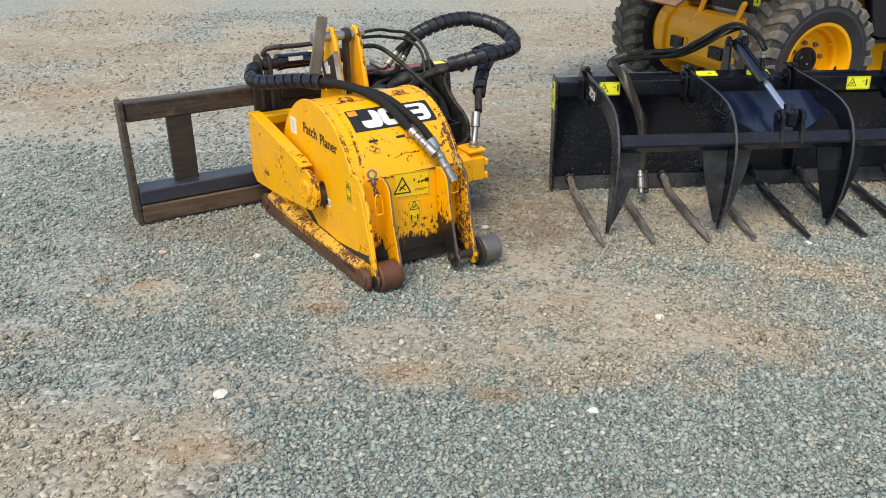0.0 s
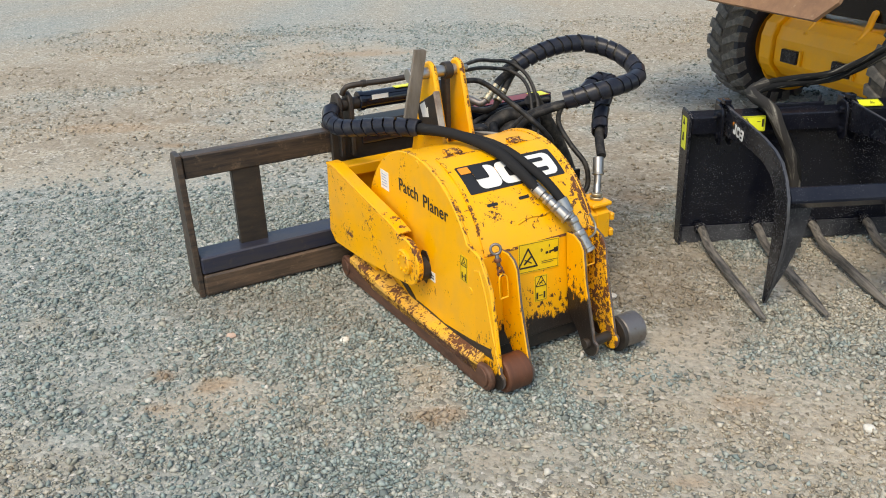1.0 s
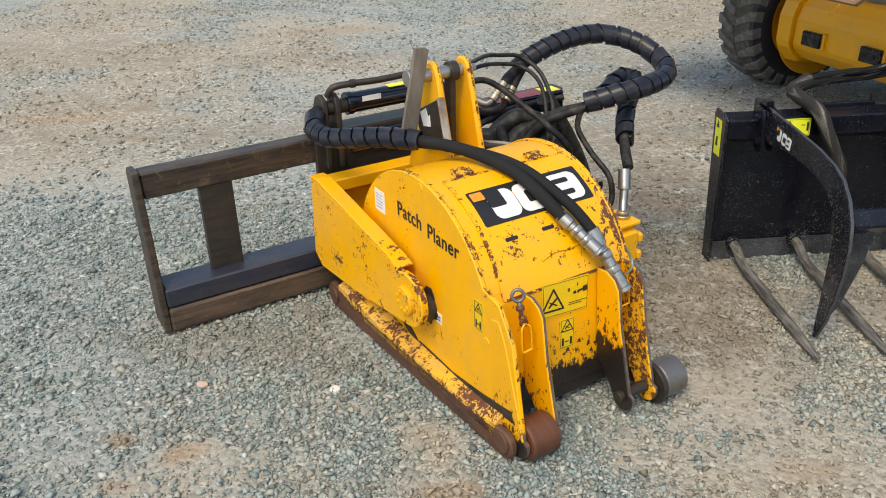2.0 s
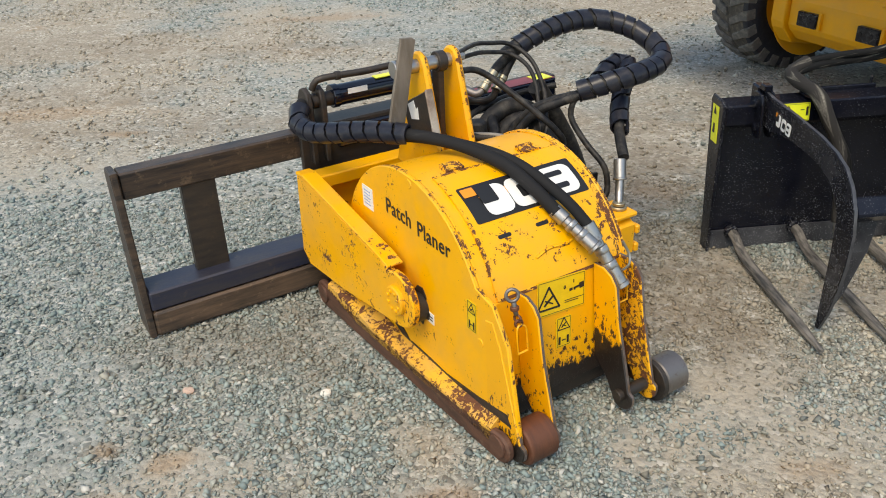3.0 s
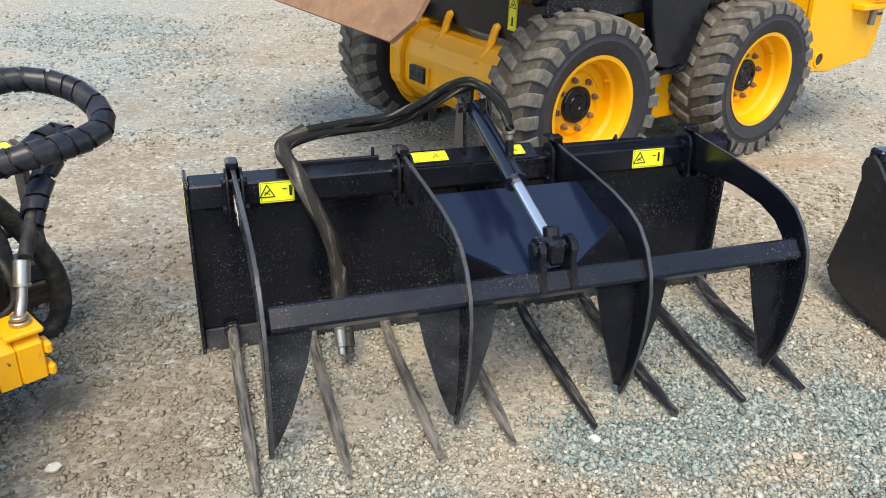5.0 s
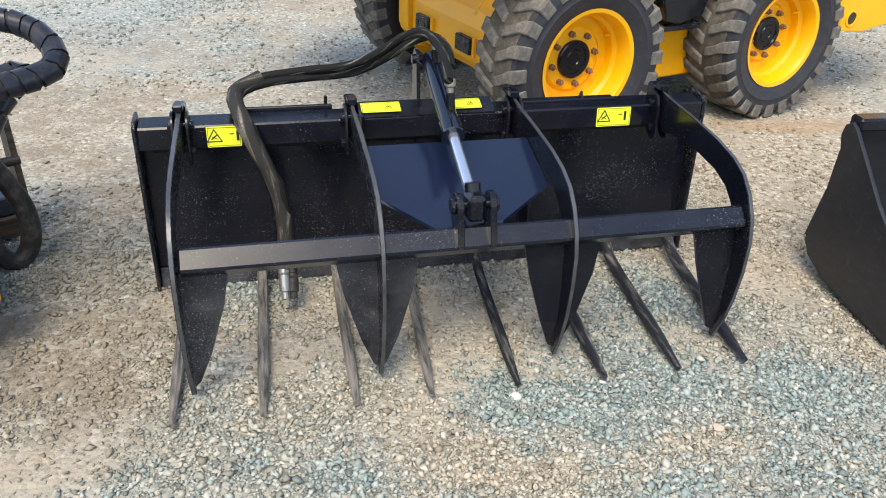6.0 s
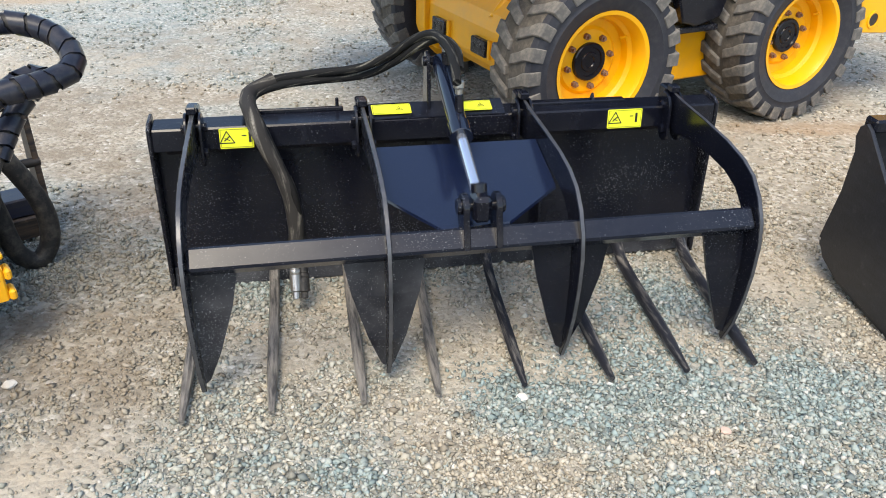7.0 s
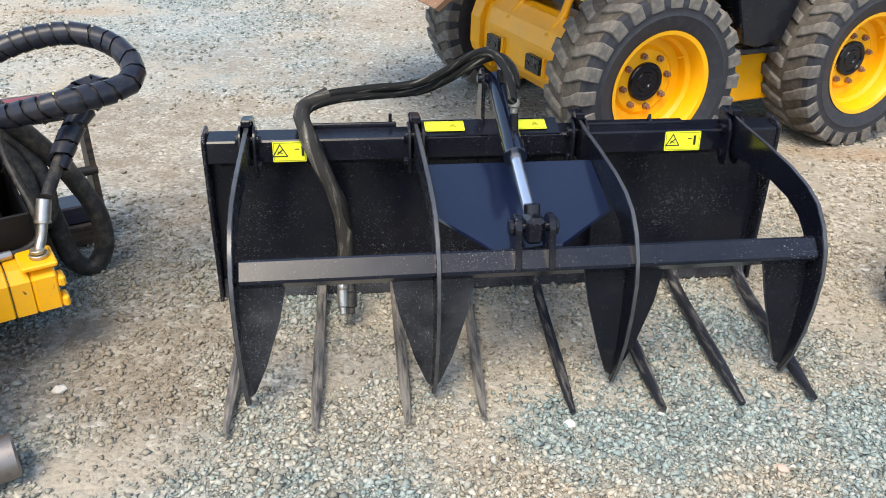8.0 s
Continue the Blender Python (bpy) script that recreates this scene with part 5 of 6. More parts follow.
        bm = hose(pts, 0.0185 if k < 5 else 0.0205, 8 if k < 5 else 12, 0.03, flat=0.85)
        for v in bm.verts:
            f = max(0.0, (-v.co.y - 0.56) / 0.20)
            ax = Vector((x0 + (x1 - x0) * (v.co.y + 0.085) / (tip + 0.085), v.co.y, 0.022))
            v.co = v.co.lerp(ax, min(0.5, 0.5 * f * f))
        tine = part("tine", bm, TINE if k < 4 else TINE_DARK, root, "dusty black steel tine", 30)
        part("tine_collar", rod((x0, -0.038, 0.075), (x0, -0.062, 0.074), 0.026, seg=14), BLACK_DUSTY, tine, "", 40)
    # claws with their hinges
    claw = [(-0.020, 0.632), (-0.075, 0.640), (-0.14, 0.634), (-0.30, 0.628), (-0.46, 0.617), (-0.56, 0.600), (-0.625, 0.575), (-0.675, 0.530), (-0.712, 0.470), (-0.728, 0.400), (-0.728, 0.300), (-0.715, 0.200), (-0.690, 0.100), (-0.655, 0.020),
            (-0.640, 0.024), (-0.640, 0.150), (-0.640, 0.300), (-0.632, 0.420), (-0.600, 0.470), (-0.555, 0.505), (-0.48, 0.528), (-0.36, 0.538), (-0.24, 0.533), (-0.13, 0.515), (-0.07, 0.525), (-0.03, 0.570)]
    xs = (0.146, 0.674, 1.209, 1.744)
    for i, x in enumerate(xs):
        c = part("claw", slab(claw, x - 0.007, x + 0.007, "x", 0.002), BLACK_DUSTY if i < 2 else BLACK, root, "curved black claw plate", 30, CLAW_EDGE)
        wings = {0: ((0.0, 0.125),), 3: ((-0.125, 0.0),)}.get(i, ((-0.115, 0.0), (0.0, 0.105)))
        for a, b in wings:
            s = 1 if b > 0 else -1
            w = b if s > 0 else -a
            own = bmesh.new()
            rows = [(0.42, -0.652, w), (0.30, -0.667, w * 0.80), (0.15, -0.668, w * 0.42), (0.05, -0.656, w * 0.10)]
            vs = []
            for z, y, ww in rows:
                vs.append([own.verts.new((x + s * 0.008, y, z)), own.verts.new((x + s * (0.008 + ww), y + 0.016, z)), own.verts.new((x + s * (0.008 + ww), y + 0.028, z)), own.verts.new((x + s * 0.008, y + 0.012, z))])
            for p, q in zip(vs, vs[1:]):
                for k in range(4):
                    own.faces.new((p[k], p[(k + 1) % 4], q[(k + 1) % 4], q[k]))
            own.faces.new(vs[0])
            own.faces.new(vs[-1])
            bmesh.ops.recalc_face_normals(own, faces=own.faces)
            part("claw_gusset", own, BLACK_GRIMY if i < 2 else BLACK, c, "tapered gusset plate")
        for s in (-1, 1):
            shape = arc(-0.058, 0.588, 0.050, 10, 170, 10) + [(-0.112, 0.53)] + arc(-0.082, 0.508, 0.036, 190, 350, 8) + [(-0.022, 0.54)]
            lug = part("hinge_lug", slab(shape, x + s * 0.022 - 0.005, x + s * 0.022 + 0.005, "x", 0.002), BLACK, root, "black hinge lug", 40)
            for y, z in ((-0.062, 0.592), (-0.082, 0.514)):
                part("bolt", nut((x + s * 0.027, y, z), (s, 0, 0), 0.0155, 0.012), BLACK, lug)
        part("hinge_pin", rod((x - 0.035, -0.062, 0.595), (x + 0.035, -0.062, 0.595), 0.014, seg=14), BLACK, root, "", 40)
        part("hinge_stop", block((x - 0.015, -0.085, 0.640), (x + 0.015, -0.045, 0.664), 0.004), BLACK, root)
        part("hinge_stop", block((x - 0.019, -0.045, 0.597), (x + 0.019, 0.01, 0.650), 0.006), BLACK, root)
    m = facing((0.1362, -0.240, 0.572), (-1, 0, 0)) @ pose(0, 0, 0, 0, 0, -5)
    c = [o for o in root.children if o.name.startswith("claw")][0]
    for cx, w, cuts in ((-0.036, 0.026, ((-0.006, 0.008, 0.014, 0.022),)), (0.0, 0.030, ((0.005, 0.0, 0.018, 0.018),)), (0.036, 0.032, ((-0.002, 0.009, 0.015, 0.007), (-0.002, -0.009, 0.015, 0.007)))):
        mark = part("white_block", face_sheet(moved(rounded(w, 0.042, 0.008), cx, 0), m), WHITE, c, "white maker's mark block")
        for dx, dy, cw, ch in cuts:
            part("dark_inset", face_sheet(moved(rounded(cw, ch, 0.002), cx + dx, dy), m, 0.0014), INK, mark)
    part("orange_square", face_sheet(moved(rounded(0.012, 0.014, 0.002), -0.056, 0.016), m), ORANGE, c)
    # cross bar through the claws
    bar = block((0.158, -0.032, -0.032), (xs[3] - 0.008, 0.032, 0.032), 0.007, m=pose(0, -0.662, 0.452, -42, 0, 0))
    part("cross_bar", bar, BLACK_BAR, root, "dusty black square cross bar")
    # middle deflector plate between the inner claws
    y0, z0, y1, z1, y2, z2 = -0.255, 0.572, -0.480, 0.515, -0.612, 0.482
    own = bmesh.new()
    top = [(0.683, y0, z0), (1.200, y0, z0), (1.200, y1, z1), (1.025, y2 - 0.006, z2 - 0.002), (0.832, y2 - 0.02, z2 - 0.005), (0.683, y1, z1)]
    up = [own.verts.new(p) for p in top]
    dn = [own.verts.new((x, y - 0.004, z - 0.008)) for x, y, z in top]
    own.faces.new(up)
    own.faces.new(list(reversed(dn)))
    for i in range(6):
        own.faces.new((up[i], dn[i], dn[(i + 1) % 6], up[(i + 1) % 6]))
    bmesh.ops.recalc_face_normals(own, faces=own.faces)
    part("deflector", own, BLACK_SKY_TINT, root, "smooth black deflector plate, sky's blue reflection tinted into its colour")
    # cylinder with bracket, rod, clevis and couplings
    top_c, low_c = Vector((0.945, 0.035, 0.748)), Vector((0.930, -0.650, 0.553))
    at = top_c.lerp
    cyl = part("grab_cylinder", rod(at(low_c, 0.0), at(low_c, 0.55), 0.030, seg=24, bevel=0.004), BLACK_SMOOTH, root, "black hydraulic grab cylinder", 40)
    part("gland", rod(at(low_c, 0.50), at(low_c, 0.585), 0.035, seg=24), BLACK_SMOOTH, cyl, "", 40)
    part("rod", rod(at(low_c, 0.57), at(low_c, 0.97), 0.0165, seg=20, bevel=0), CHROME, cyl, "pale chrome rod", 40)
    part("rod_eye", block((-0.026, -0.036, -0.040), (0.026, 0.034, 0.036), 0.012, m=Matrix.Translation(low_c)), BLACK, cyl)
    part("rod_boss", rod(low_c + Vector((0, 0.020, 0.025)), low_c + Vector((0, 0.030, 0.052)), 0.022, seg=16), BLACK, cyl, "", 40)
    for s in (-1, 1):
        shape = arc(-0.652, 0.552, 0.038, -20, 200, 8) + [(-0.706, 0.475), (-0.712, 0.450), (-0.690, 0.437), (-0.640, 0.470), (-0.612, 0.505)]
        lug = part("clevis_lug", slab(shape, low_c.x + s * 0.045 - 0.009, low_c.x + s * 0.045 + 0.009, "x", 0.002), BLACK, root, "black clevis lug", 40)
        part("bolt", rod(low_c + Vector((s * 0.053, 0, 0)), low_c + Vector((s * 0.066, 0, 0)), 0.023, seg=16), BLACK, lug, "", 40)
    part("clevis_pin", rod(low_c - Vector((0.045, 0, 0)), low_c + Vector((0.045, 0, 0)), 0.014, seg=14), BLACK, root, "", 40)
    for s in (-1, 1):
        shape = arc(0.035, 0.748, 0.034, -10, 190, 8) + [(-0.015, 0.60), (-0.005, 0.45), (0.055, 0.45), (0.085, 0.60)]
        part("mast_plate", slab(shape, 0.945 + s * 0.044 - 0.006, 0.945 + s * 0.044 + 0.006, "x", 0.002), BLACK, root, "black cylinder mast plate", 40)
    part("mast_pin", rod((0.885, 0.035, 0.748), (1.005, 0.035, 0.748), 0.016, seg=14), BLACK, root, "", 40)
    for f, h in ((0.10, 0.075), (0.46, 0.095)):
        b = at(low_c, f) + Vector((0.008, 0, 0.025))
        tip = b + Vector((-0.004, 0.010, h))
        ad = part("port_adapter", rod(b, b.lerp(tip, 0.55), 0.014, seg=6), BLACK, cyl)
        bm = rod(b.lerp(tip, 0.55), b.lerp(tip, 0.75), 0.011, seg=12)
        rod(b.lerp(tip, 0.75), tip, 0.017, seg=14, bevel=0.003, bm=bm)
        part("coupling", bm, STEEL, ad, "bright steel coupling", 40)
    # twin hose from the cylinder over the beam and down in front
    path = [(0.930, -0.305, 0.782), (0.937, -0.235, 0.812), (0.942, -0.110, 0.830), (0.918, 0.010, 0.842), (0.868, 0.080, 0.810), (0.795, 0.130, 0.748), (0.69, 0.165, 0.694), (0.530, 0.165, 0.680), (0.400, 0.150, 0.668), (0.325, 0.115, 0.645), (0.312, 0.030, 0.636), (0.330, -0.085, 0.618), (0.366, -0.128, 0.530), (0.414, -0.153, 0.425), (0.434, -0.168, 0.320), (0.434, -0.190, 0.225), (0.424, -0.215, 0.165)]
    part("twin_hose", hose(path[:10], 0.0145, 12, wobble=0.10), CLOTH, root, "black hose in a grey woven cover", 60)
    part("hose_sleeve", hose(path[8:], 0.0250, 12, wobble=0.16), CLOTH_GREY, root, "worn grey woven sleeve hanging down", 60)
    off = [Vector(p) + Vector((0.020 + 0.008 * math.sin(i * 1.3), 0.016 * math.cos(i * 1.3), -0.020 + 0.01 * math.sin(i))) for i, p in enumerate(path[1:])]
    part("twin_hose", hose(off, 0.0140, 12, wobble=0.10), CLOTH, root, "black hose in a grey woven cover", 60)
    for dx, tone in ((0.0, STEEL), (0.026, RUBBER)):
        a, b = Vector((0.422 + dx, -0.205, 0.185 - dx)), Vector((0.420 + dx, -0.272, 0.062))
        bm = None
        for t0, t1, r, seg in ((0.0, 0.3, 0.016, 16), (0.3, 0.42, 0.020, 6), (0.42, 0.82, 0.0185, 20), (0.82, 1.0, 0.013, 14)):
            bm = rod(a.lerp(b, t0), a.lerp(b, t1), r, seg=seg, bm=bm)
        part("hose_end", bm, tone, root, "bright steel hose coupling" if tone is STEEL else "black capped hose end", 40)


build_grapple()


# ---- skid steer loader ----
LUG_MESHES = {}


def lug_mesh(side, R, half):
    """One slanting tread block of the tyre's left or right row."""
    if side not in LUG_MESHES:
        own = bmesh.new()
        rings = []
        for t, a, r_lo, w in ((0.0, 0.135, 0.372, 0.066), (0.35, 0.085, 0.372, 0.070), (0.70, 0.02, 0.366, 0.082), (1.0, 0.0, 0.350, 0.090)):
            yy = side * (0.012 + t * (half - 0.004))
            r_hi = (R - 0.004 * t) if t < 0.9 else R - 0.010
            rings.append([own.verts.new((rr * math.cos(a + aa), yy, rr * math.sin(a + aa))) for aa, rr in ((-w, r_lo - 0.02), (-w * 0.82, r_hi), (w * 0.82, r_hi), (w, r_lo - 0.02))])
        for p, q in zip(rings, rings[1:]):
            for i in range(4):
                own.faces.new((p[i], p[(i + 1) % 4], q[(i + 1) % 4], q[i]))
        own.faces.new(rings[0])
        own.faces.new(rings[-1])
        bmesh.ops.recalc_face_normals(own, faces=own.faces)
        soften(own, 0.004)
        me = bpy.data.meshes.new("tread_lug")
        own.to_mesh(me)
        own.free()
        me.materials.append(TREAD)
        LUG_MESHES[side] = me
    return LUG_MESHES[side]


def build_wheel(root, x, y, z, out):
    """A lug tyre with a dished yellow rim; out: -1 when its face looks along -y."""
    R, half = 0.405, 0.145
    m = Matrix.Translation((x, y, z)) @ Matrix.Diagonal((1.062, -out * 1.05, 1.062, 1))
    prof = [(0.225, -0.118), (0.245, -0.132), (0.268, -0.140), (0.272, -0.1425), (0.296, -0.148), (0.302, -0.1515), (0.308, -0.149), (0.332, -0.1475), (0.338, -0.150), (0.352, -0.147), (0.378, -0.139), (0.388, -0.118), (0.387, 0.0), (0.388, 0.118), (0.378, 0.139), (0.352, 0.147), (0.300, 0.148), (0.245, 0.132), (0.225, 0.118)]
    tyre = part("tyre", lathe(prof, m, 72), TYRE, root, "dusty black lug tyre", 40)
    part("tread_band", lathe([(0.3855, -0.116), (0.3895, -0.112), (0.3895, 0.0), (0.3895, 0.112), (0.3855, 0.116), (0.383, 0.0)], m, 72), TREAD_BASE, tyre, "muddy tread grooves", 40)
    count = 24
    for side in (-1, 1):
        shape = lug_mesh(side, R, half)
        for k in range(count):
            a0 = 360.0 * (k + (0.5 if side > 0 else 0.0)) / count
            lug = new("tread_lug", shape)
            lug.parent = tyre
            lug.matrix_basis = m @ pose(0, 0, 0, 0, -a0, 0)
    rim = [(0.232, -0.120), (0.240, -0.134), (0.222, -0.130), (0.212, -0.110), (0.205, -0.06), (0.190, -0.045), (0.186, -0.005), (0.150, 0.0), (0.135, -0.012), (0.085, -0.015), (0.05, -0.012), (0.05, 0.02), (0.20, 0.03), (0.215, 0.118), (0.228, 0.120)]
    part("rim", lathe(rim, m, 56), YELLOW_CLEAN, tyre, "clean yellow dished wheel rim", 35)
    hub = [(0.001, -0.026), (0.022, -0.026), (0.026, -0.031), (0.040, -0.031), (0.044, -0.026), (0.060, -0.026), (0.064, -0.033), (0.078, -0.033), (0.083, -0.028), (0.083, 0.0), (0.001, 0.0)]
    part("hub_cap", lathe(hub, m, 32), BLACK, tyre, "black hub cap", 35)
    for k in range(8):
        a = radians(45 * k + 12)
        p = m @ Vector((0.112 * math.cos(a), -0.013, 0.112 * math.sin(a)))
        n = rod(p, p + Vector((0, 0.020 * out, 0)), 0.0155, seg=6, bevel=0.001)
        rod(p, p + Vector((0, 0.032 * out, 0)), 0.008, seg=8, bevel=0.001, bm=n)
        part("wheel_nut", n, NUT_RUST, tyre, "rusty wheel nut")
    part("valve_stem", rod(m @ Vector((0.150, -0.03, 0.090)), m @ Vector((0.165, -0.055, 0.100)), 0.007, seg=8), YELLOW_CLEAN, tyre)


def build_loader():
    root = thing("skid_steer_loader", pose(3.112, 5.641, 0.008, 0, 0, 19.9) @ Matrix.Scale(1.03, 4), "yellow and black skid steer loader with raised rusted bucket", "loader")
    for x, y, out in ((0.0, 0.055, -1), (1.270, 0.055, -1), (0.0, 1.440, 1), (1.270, 1.440, 1)):
        build_wheel(root, x, y, 0.426, out)
    # front axle housing
    own = bmesh.new()
    section = [(-0.285, 0.33), (-0.300, 0.36), (-0.300, 0.50), (-0.275, 0.575), (-0.205, 0.625), (0.0, 0.64), (0.10, 0.60), (0.10, 0.30), (-0.10, 0.245), (-0.22, 0.265)]
    own = slab([(x, z) for x, z in section], 0.215, 1.07, "y", 0.008)
    axle = part("axle_housing", own, YELLOW_AXLE, root, "dusty yellow faceted front axle housing", 18)
    flange = [(-0.315, 0.33), (-0.328, 0.37), (-0.328, 0.51), (-0.300, 0.59), (-0.22, 0.655), (0.0, 0.67), (0.12, 0.62), (0.12, 0.28), (-0.10, 0.215), (-0.24, 0.24)]
    for y in (1.072, 0.185):
        part("end_flange", slab(flange, y, y + 0.105 if y > 1 else y + 0.028, "y", 0.006), YELLOW_AXLE, axle, "", 18)
    part("wheel_guard", slab(arc(0.0, 0.42, 0.308, 0, 350, 35), 1.179, 1.190, "y", 0.002), YELLOW_AXLE, axle, "round yellow wheel backing plate", 40)
    for y in (0.92, 0.50):
        b = part("step_pad", block((-0.330, y - 0.085, 0.372), (-0.298, y + 0.055, 0.452), 0.005), BLACK_DUSTY, axle, "black rubber step pad")
        part("pad_plate", block((-0.318, y - 0.105, 0.365), (-0.299, y - 0.0855, 0.459), 0.003), YELLOW_AXLE, axle)
        for dy in (-0.045, 0.025):
            part("bolt", rod((-0.333, y + dy, 0.412), (-0.329, y + dy, 0.412), 0.012, seg=12), BLACK, b)
    for y in (0.86, 0.47):
        pts = [(-0.115, y, 0.690), (-0.130, y, 0.722), (-0.155, y, 0.718), (-0.172, y, 0.680), (-0.185, y, 0.640), (-0.225, y - 0.01, 0.600), (-0.275, y - 0.02, 0.550)]
        part("lifting_hook", hose(pts, 0.021, 10, flat=0.8), YELLOW_AXLE, axle, "yellow lifting hook", 60)
    part("chassis_side", block((0.10, 0.20, 0.20), (1.75, 0.26, 0.47), 0.01), YELLOW_AXLE, root, "yellow lower chassis side")
    part("belly", block((0.10, 0.262, 0.18), (1.75, 1.13, 0.45), 0.01), BLACK_DUSTY, root)
    # body above
    shape = [(-0.13, 0.665), (-0.02, 0.655), (0.30, 0.80), (1.60, 0.82), (1.60, 1.9), (-0.05, 1.9), (-0.16, 1.1)]
    body = part("body", slab(shape, 0.12, 1.20, "y", 0.01), BLACK_DUSTY, root, "black loader body")
    fender = [(0.36, 1.30), (0.47, 0.78), (0.56, 0.545), (0.66, 0.520), (0.80, 0.555), (0.88, 0.78), (1.02, 1.30)]
    part("side_panel", slab(fender, 0.055, 0.118, "y", 0.008), BLACK, root, "black lower side panel between the wheels")
    part("step_tread", block((0.56, 0.075, 0.485), (0.82, 0.20, 0.515), 0.005), BLACK_DUSTY, body)
    part("front_panel", block((-0.145, 0.14, 0.668), (-0.132, 1.18, 1.05), 0.004), BLACK, body, "black front panel")
    warning_sign("warning_sticker", facing((-0.147, 0.365, 0.800), (-1, 0, 0)), 0.065, 0.16, body, LIME, "lime yellow warning sticker", (0, 0.04, 0.024), [((0, -0.02), (0, -0.05), 0.012), ((-0.015, -0.055), (0.01, -0.055), 0.004)])
    part("arm_foot", block((-0.20, 0.16, 0.86), (0.18, 0.30, 1.4), 0.02), BLACK, root, "black loader arm")
    part("arm_foot", block((-0.20, 1.02, 0.86), (0.18, 1.16, 1.4), 0.02), BLACK, root, "")
    # rear frame plate
    plate = [(1.63, 0.46), (1.70, 0.425), (1.90, 0.405), (2.32, 0.455), (2.36, 0.55), (2.38, 1.5), (1.60, 1.5), (1.60, 0.9)]
    rear = part("rear_frame", slab(plate, -0.085, -0.050, "y", 0.006), YELLOW_CLEAN, root, "clean yellow rear frame plate")
    part("rear_block", block((1.62, -0.049, 0.46), (2.34, 1.42, 1.5), 0.02), YELLOW_CLEAN, root, "yellow engine end")
    part("hole", rod((1.775, -0.087, 0.490), (1.775, -0.084, 0.490), 0.034, seg=24, bevel=0), BLACK_OLD, rear, "dark round hole")
    part("hole_lip", lathe([(0.034, -0.005), (0.046, -0.005), (0.046, 0.002), (0.034, 0.002)], Matrix.Translation((1.775, -0.086, 0.490)), 28), YELLOW_CLEAN, rear, "", 40)
    part("tie_bracket", slab([(2.00, 0.755), (2.34, 0.755), (2.36, 0.785), (2.00, 0.785)], -0.16, -0.086, "y", 0.004), YELLOW_CLEAN, rear, "yellow bracket shelf")
    part("bolt", rod((2.18, -0.12, 0.66), (2.18, -0.12, 0.755), 0.020, seg=12), ROLLER_GREY, rear, "dull steel bolt", 40)
    part("slot", block((2.29, -0.0875, 0.700), (2.35, -0.0845, 0.716), 0), INK, rear)
    part("rear_link", rod((2.12, -0.15, 0.83), (2.75, -0.19, 0.90), 0.026, seg=16), BLACK, rear, "black steel link rod", 40)
    # raised bucket, tipped forward
    y0, y1 = -0.10, 1.62
    own = bmesh.new()
    rows = []
    for y, cut in ((y0, 0.16), (y0 + 0.075, 0.0), (y1 - 0.075, 0.0), (y1, 0.16)):
        a, b = Vector((-1.065, y, 0.822)), Vector((-0.70, y, 1.36))
        p = a.lerp(b, cut)
        n = Vector((0.54, 0, -0.36)).normalized() * 0.02
        rows.append([own.verts.new(v) for v in (p, b, b + n, p + n)])
    for p, q in zip(rows, rows[1:]):
        for k in range(4):
            own.faces.new((p[k], p[(k + 1) % 4], q[(k + 1) % 4], q[k]))
    own.faces.new(rows[0])
    own.faces.new(rows[-1])
    bmesh.ops.recalc_face_normals(own, faces=own.faces)
    bucket = part("bucket", own, BUCKET_RUST, root, "sandy rusted bucket floor, raised and tipped")
    part("bucket_side", slab([(-0.98, 0.97), (-0.72, 1.34), (-0.20, 1.34), (-0.35, 1.05)], 1.625, 1.645, "y", 0.004), BLACK_DUSTY, bucket)
    part("bucket_side", slab([(-0.95, 1.02), (-0.72, 1.34), (-0.20, 1.34), (-0.35, 1.10)], -0.125, -0.105, "y", 0.004), BLACK_DUSTY, bucket)
    part("bucket_back", block((-0.74, -0.10, 1.27), (-0.50, 1.62, 1.70), 0.02), BLACK_DUSTY, bucket)


build_loader()


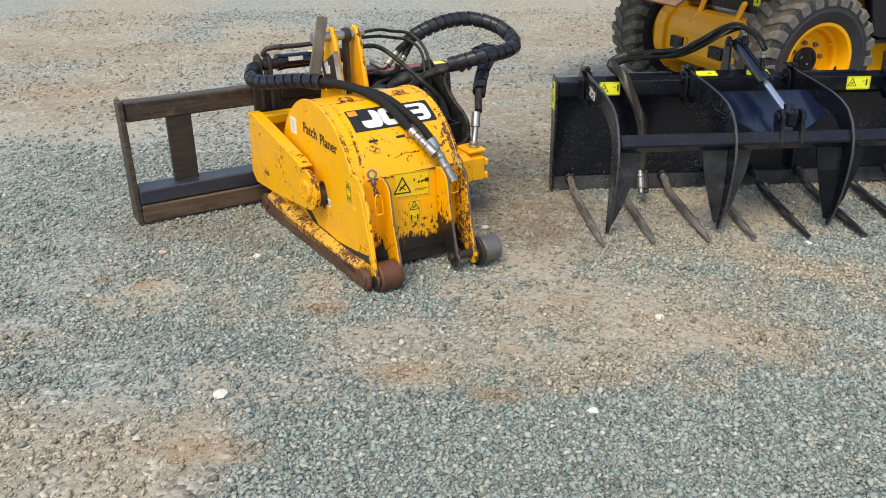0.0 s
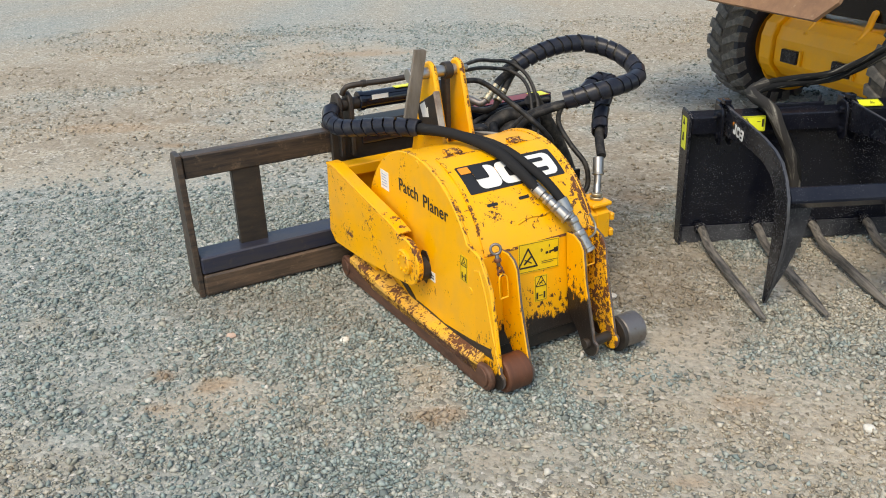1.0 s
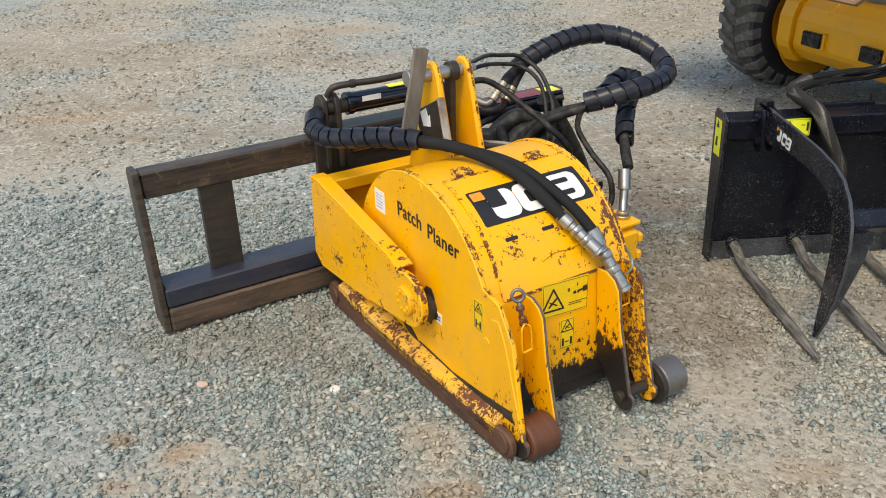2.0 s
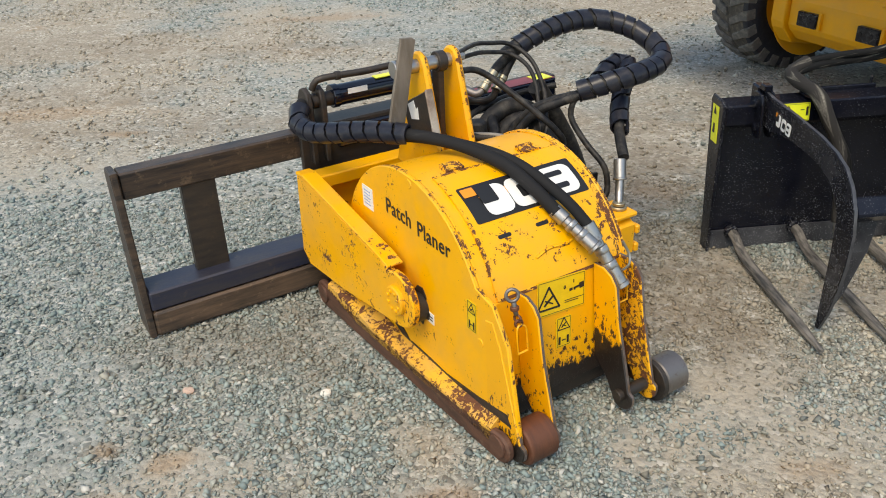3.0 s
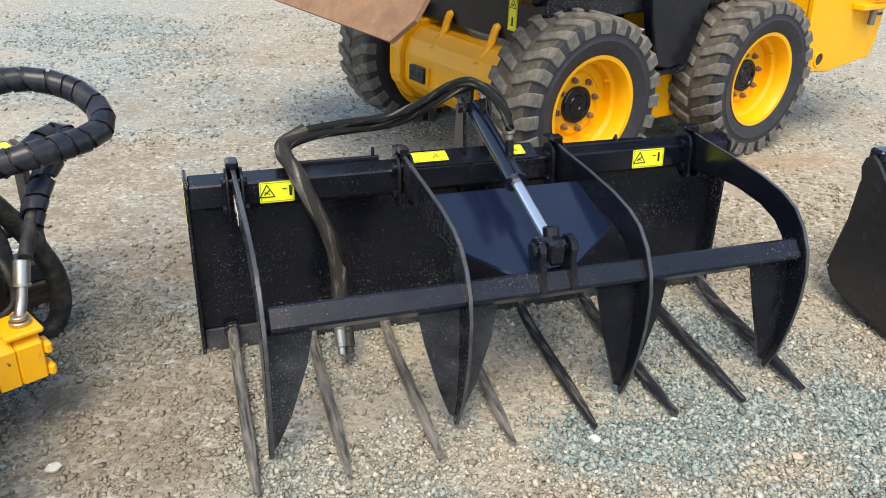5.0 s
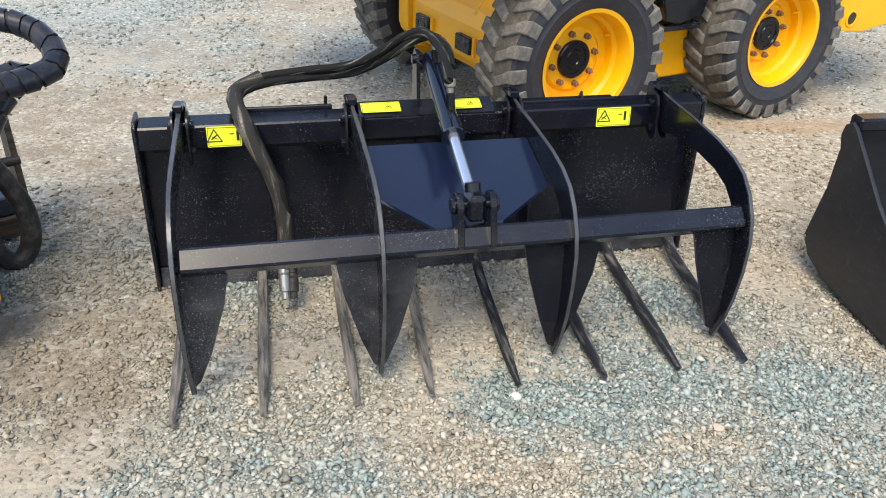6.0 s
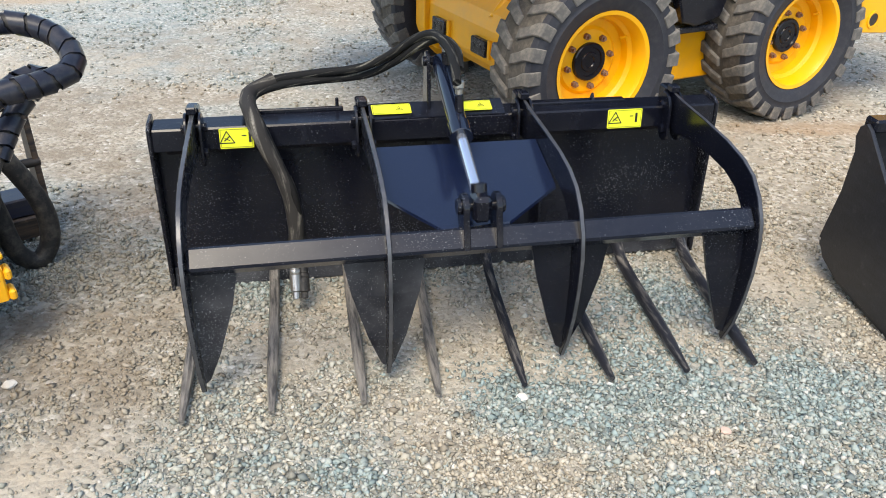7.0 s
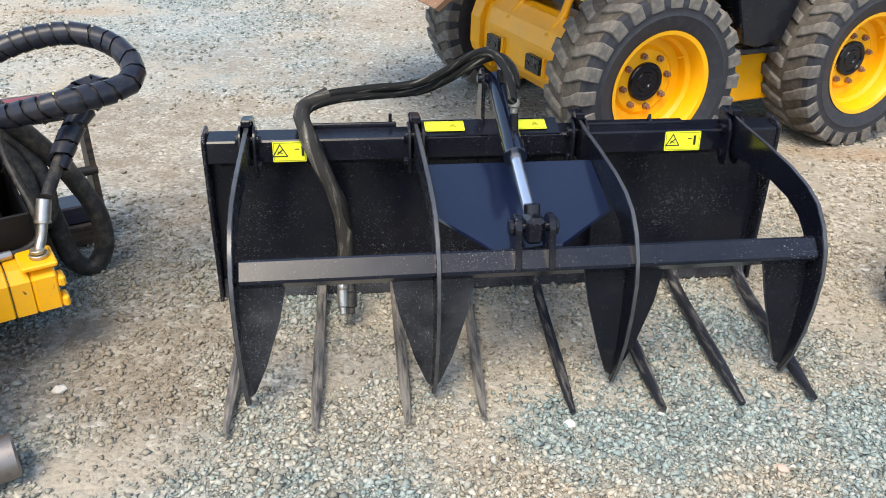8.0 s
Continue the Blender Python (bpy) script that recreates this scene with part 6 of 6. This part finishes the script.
# ---- spare bucket ----
def build_bucket():
    root = thing("digger_bucket", pose(3.642, 4.438, 0.004, 0, 0, 0.75), "scuffed black steel bucket resting on gravel", "bucket")
    W = 1.5
    side = [(-0.100, 0.600), (-0.075, 0.612), (-0.043, 0.592), (-0.034, 0.555), (-0.052, 0.505), (-0.044, 0.360), (0.0, 0.150), (-0.010, 0.125), (-0.045, 0.100), (-0.15, 0.060), (-0.29, 0.045), (-0.46, 0.030), (-0.72, 0.0), (-0.80, 0.0), (-0.60, 0.20), (-0.30, 0.42)]
    part("side_plate", slab(side, 0.0, 0.014, "x", 0.003), BUCKET_BLACK, root, "scuffed black side plate", 30)
    part("side_plate", slab(side, W - 0.014, W, "x", 0.003), BUCKET_BLACK, root, "", 30)
    own = bmesh.new()
    line = [(-0.075, 0.600), (-0.044, 0.505), (-0.036, 0.36), (0.008, 0.15), (-0.04, 0.09), (-0.15, 0.05), (-0.29, 0.035), (-0.46, 0.020), (-0.80, -0.006)]
    a = [[own.verts.new((x, y, z)) for y, z in line] for x in (0.015, W - 0.015)]
    b = [[own.verts.new((x, y + 0.010, z - 0.012)) for y, z in line] for x in (0.015, W - 0.015)]
    for q in (a, b):
        for i in range(len(line) - 1):
            own.faces.new((q[0][i], q[0][i + 1], q[1][i + 1], q[1][i]))
    for q in (0, 1):
        for i in range(len(line) - 1):
            own.faces.new((a[q][i], a[q][i + 1], b[q][i + 1], b[q][i]))
    for i in (0, len(line) - 1):
        own.faces.new((a[0][i], a[1][i], b[1][i], b[0][i]))
    bmesh.ops.recalc_face_normals(own, faces=own.faces)
    part("shell", own, BUCKET_BLACK, root, "curved black bucket shell", 30)
    part("top_tube", block((0.015, -0.100, 0.585), (W - 0.015, -0.035, 0.630), 0.008), BLACK, root)
    part("rivet", rod((-0.003, -0.008, 0.145), (0.0, -0.008, 0.145), 0.007, seg=10), STEEL, root)


build_bucket()


# ---- single pale stones ----
def build_stone(x, y, size, tone, label):
    own = bmesh.new()
    bmesh.ops.create_icosphere(own, subdivisions=2, radius=size / 2)
    for v in own.verts:
        v.co *= 1 + 0.35 * noise.noise(v.co * 60 + Vector((x, y, 0)) * 9)
        v.co.z *= 0.5
    z = float(ground_height(x, y))
    me = bpy.data.meshes.new("stone")
    own.to_mesh(me)
    own.free()
    me.materials.append(tone)
    ob = new("stone", me)
    ob.location = (x, y, z + size * 0.17)
    tagged(ob, label, "stone", "loose stones on the yard")


PALE_STONE = plain("pale stone", (0.66, 0.63, 0.56), 0.9, worn=0.2)
PINK_STONE = plain("pinkish stone", (0.55, 0.40, 0.32), 0.9, worn=0.2)
for sx, sy, size, tone, label in ((-0.007, 2.686, 0.050, PALE_STONE, "flat pale stone lying loose on the gravel"), (1.554, 3.175, 0.036, PALE_STONE, "small pale stone lying loose on the gravel"),
                                  (1.188, 2.592, 0.036, PALE_STONE, "small pale stone lying loose on the gravel"), (2.932, 3.616, 0.032, PINK_STONE, "small pinkish stone lying loose on the gravel"),
                                  (2.406, 3.822, 0.034, PALE_STONE, "small pale stone lying loose on the gravel"), (0.941, 4.026, 0.040, PALE_STONE, "small pale stone lying loose on the gravel"),
                                  (-0.089, 3.740, 0.034, PALE_STONE, "small pale stone lying loose on the gravel"), (-0.517, 3.782, 0.036, PINK_STONE, "small pinkish stone lying loose on the gravel")):
    build_stone(sx, sy, size, tone, label)
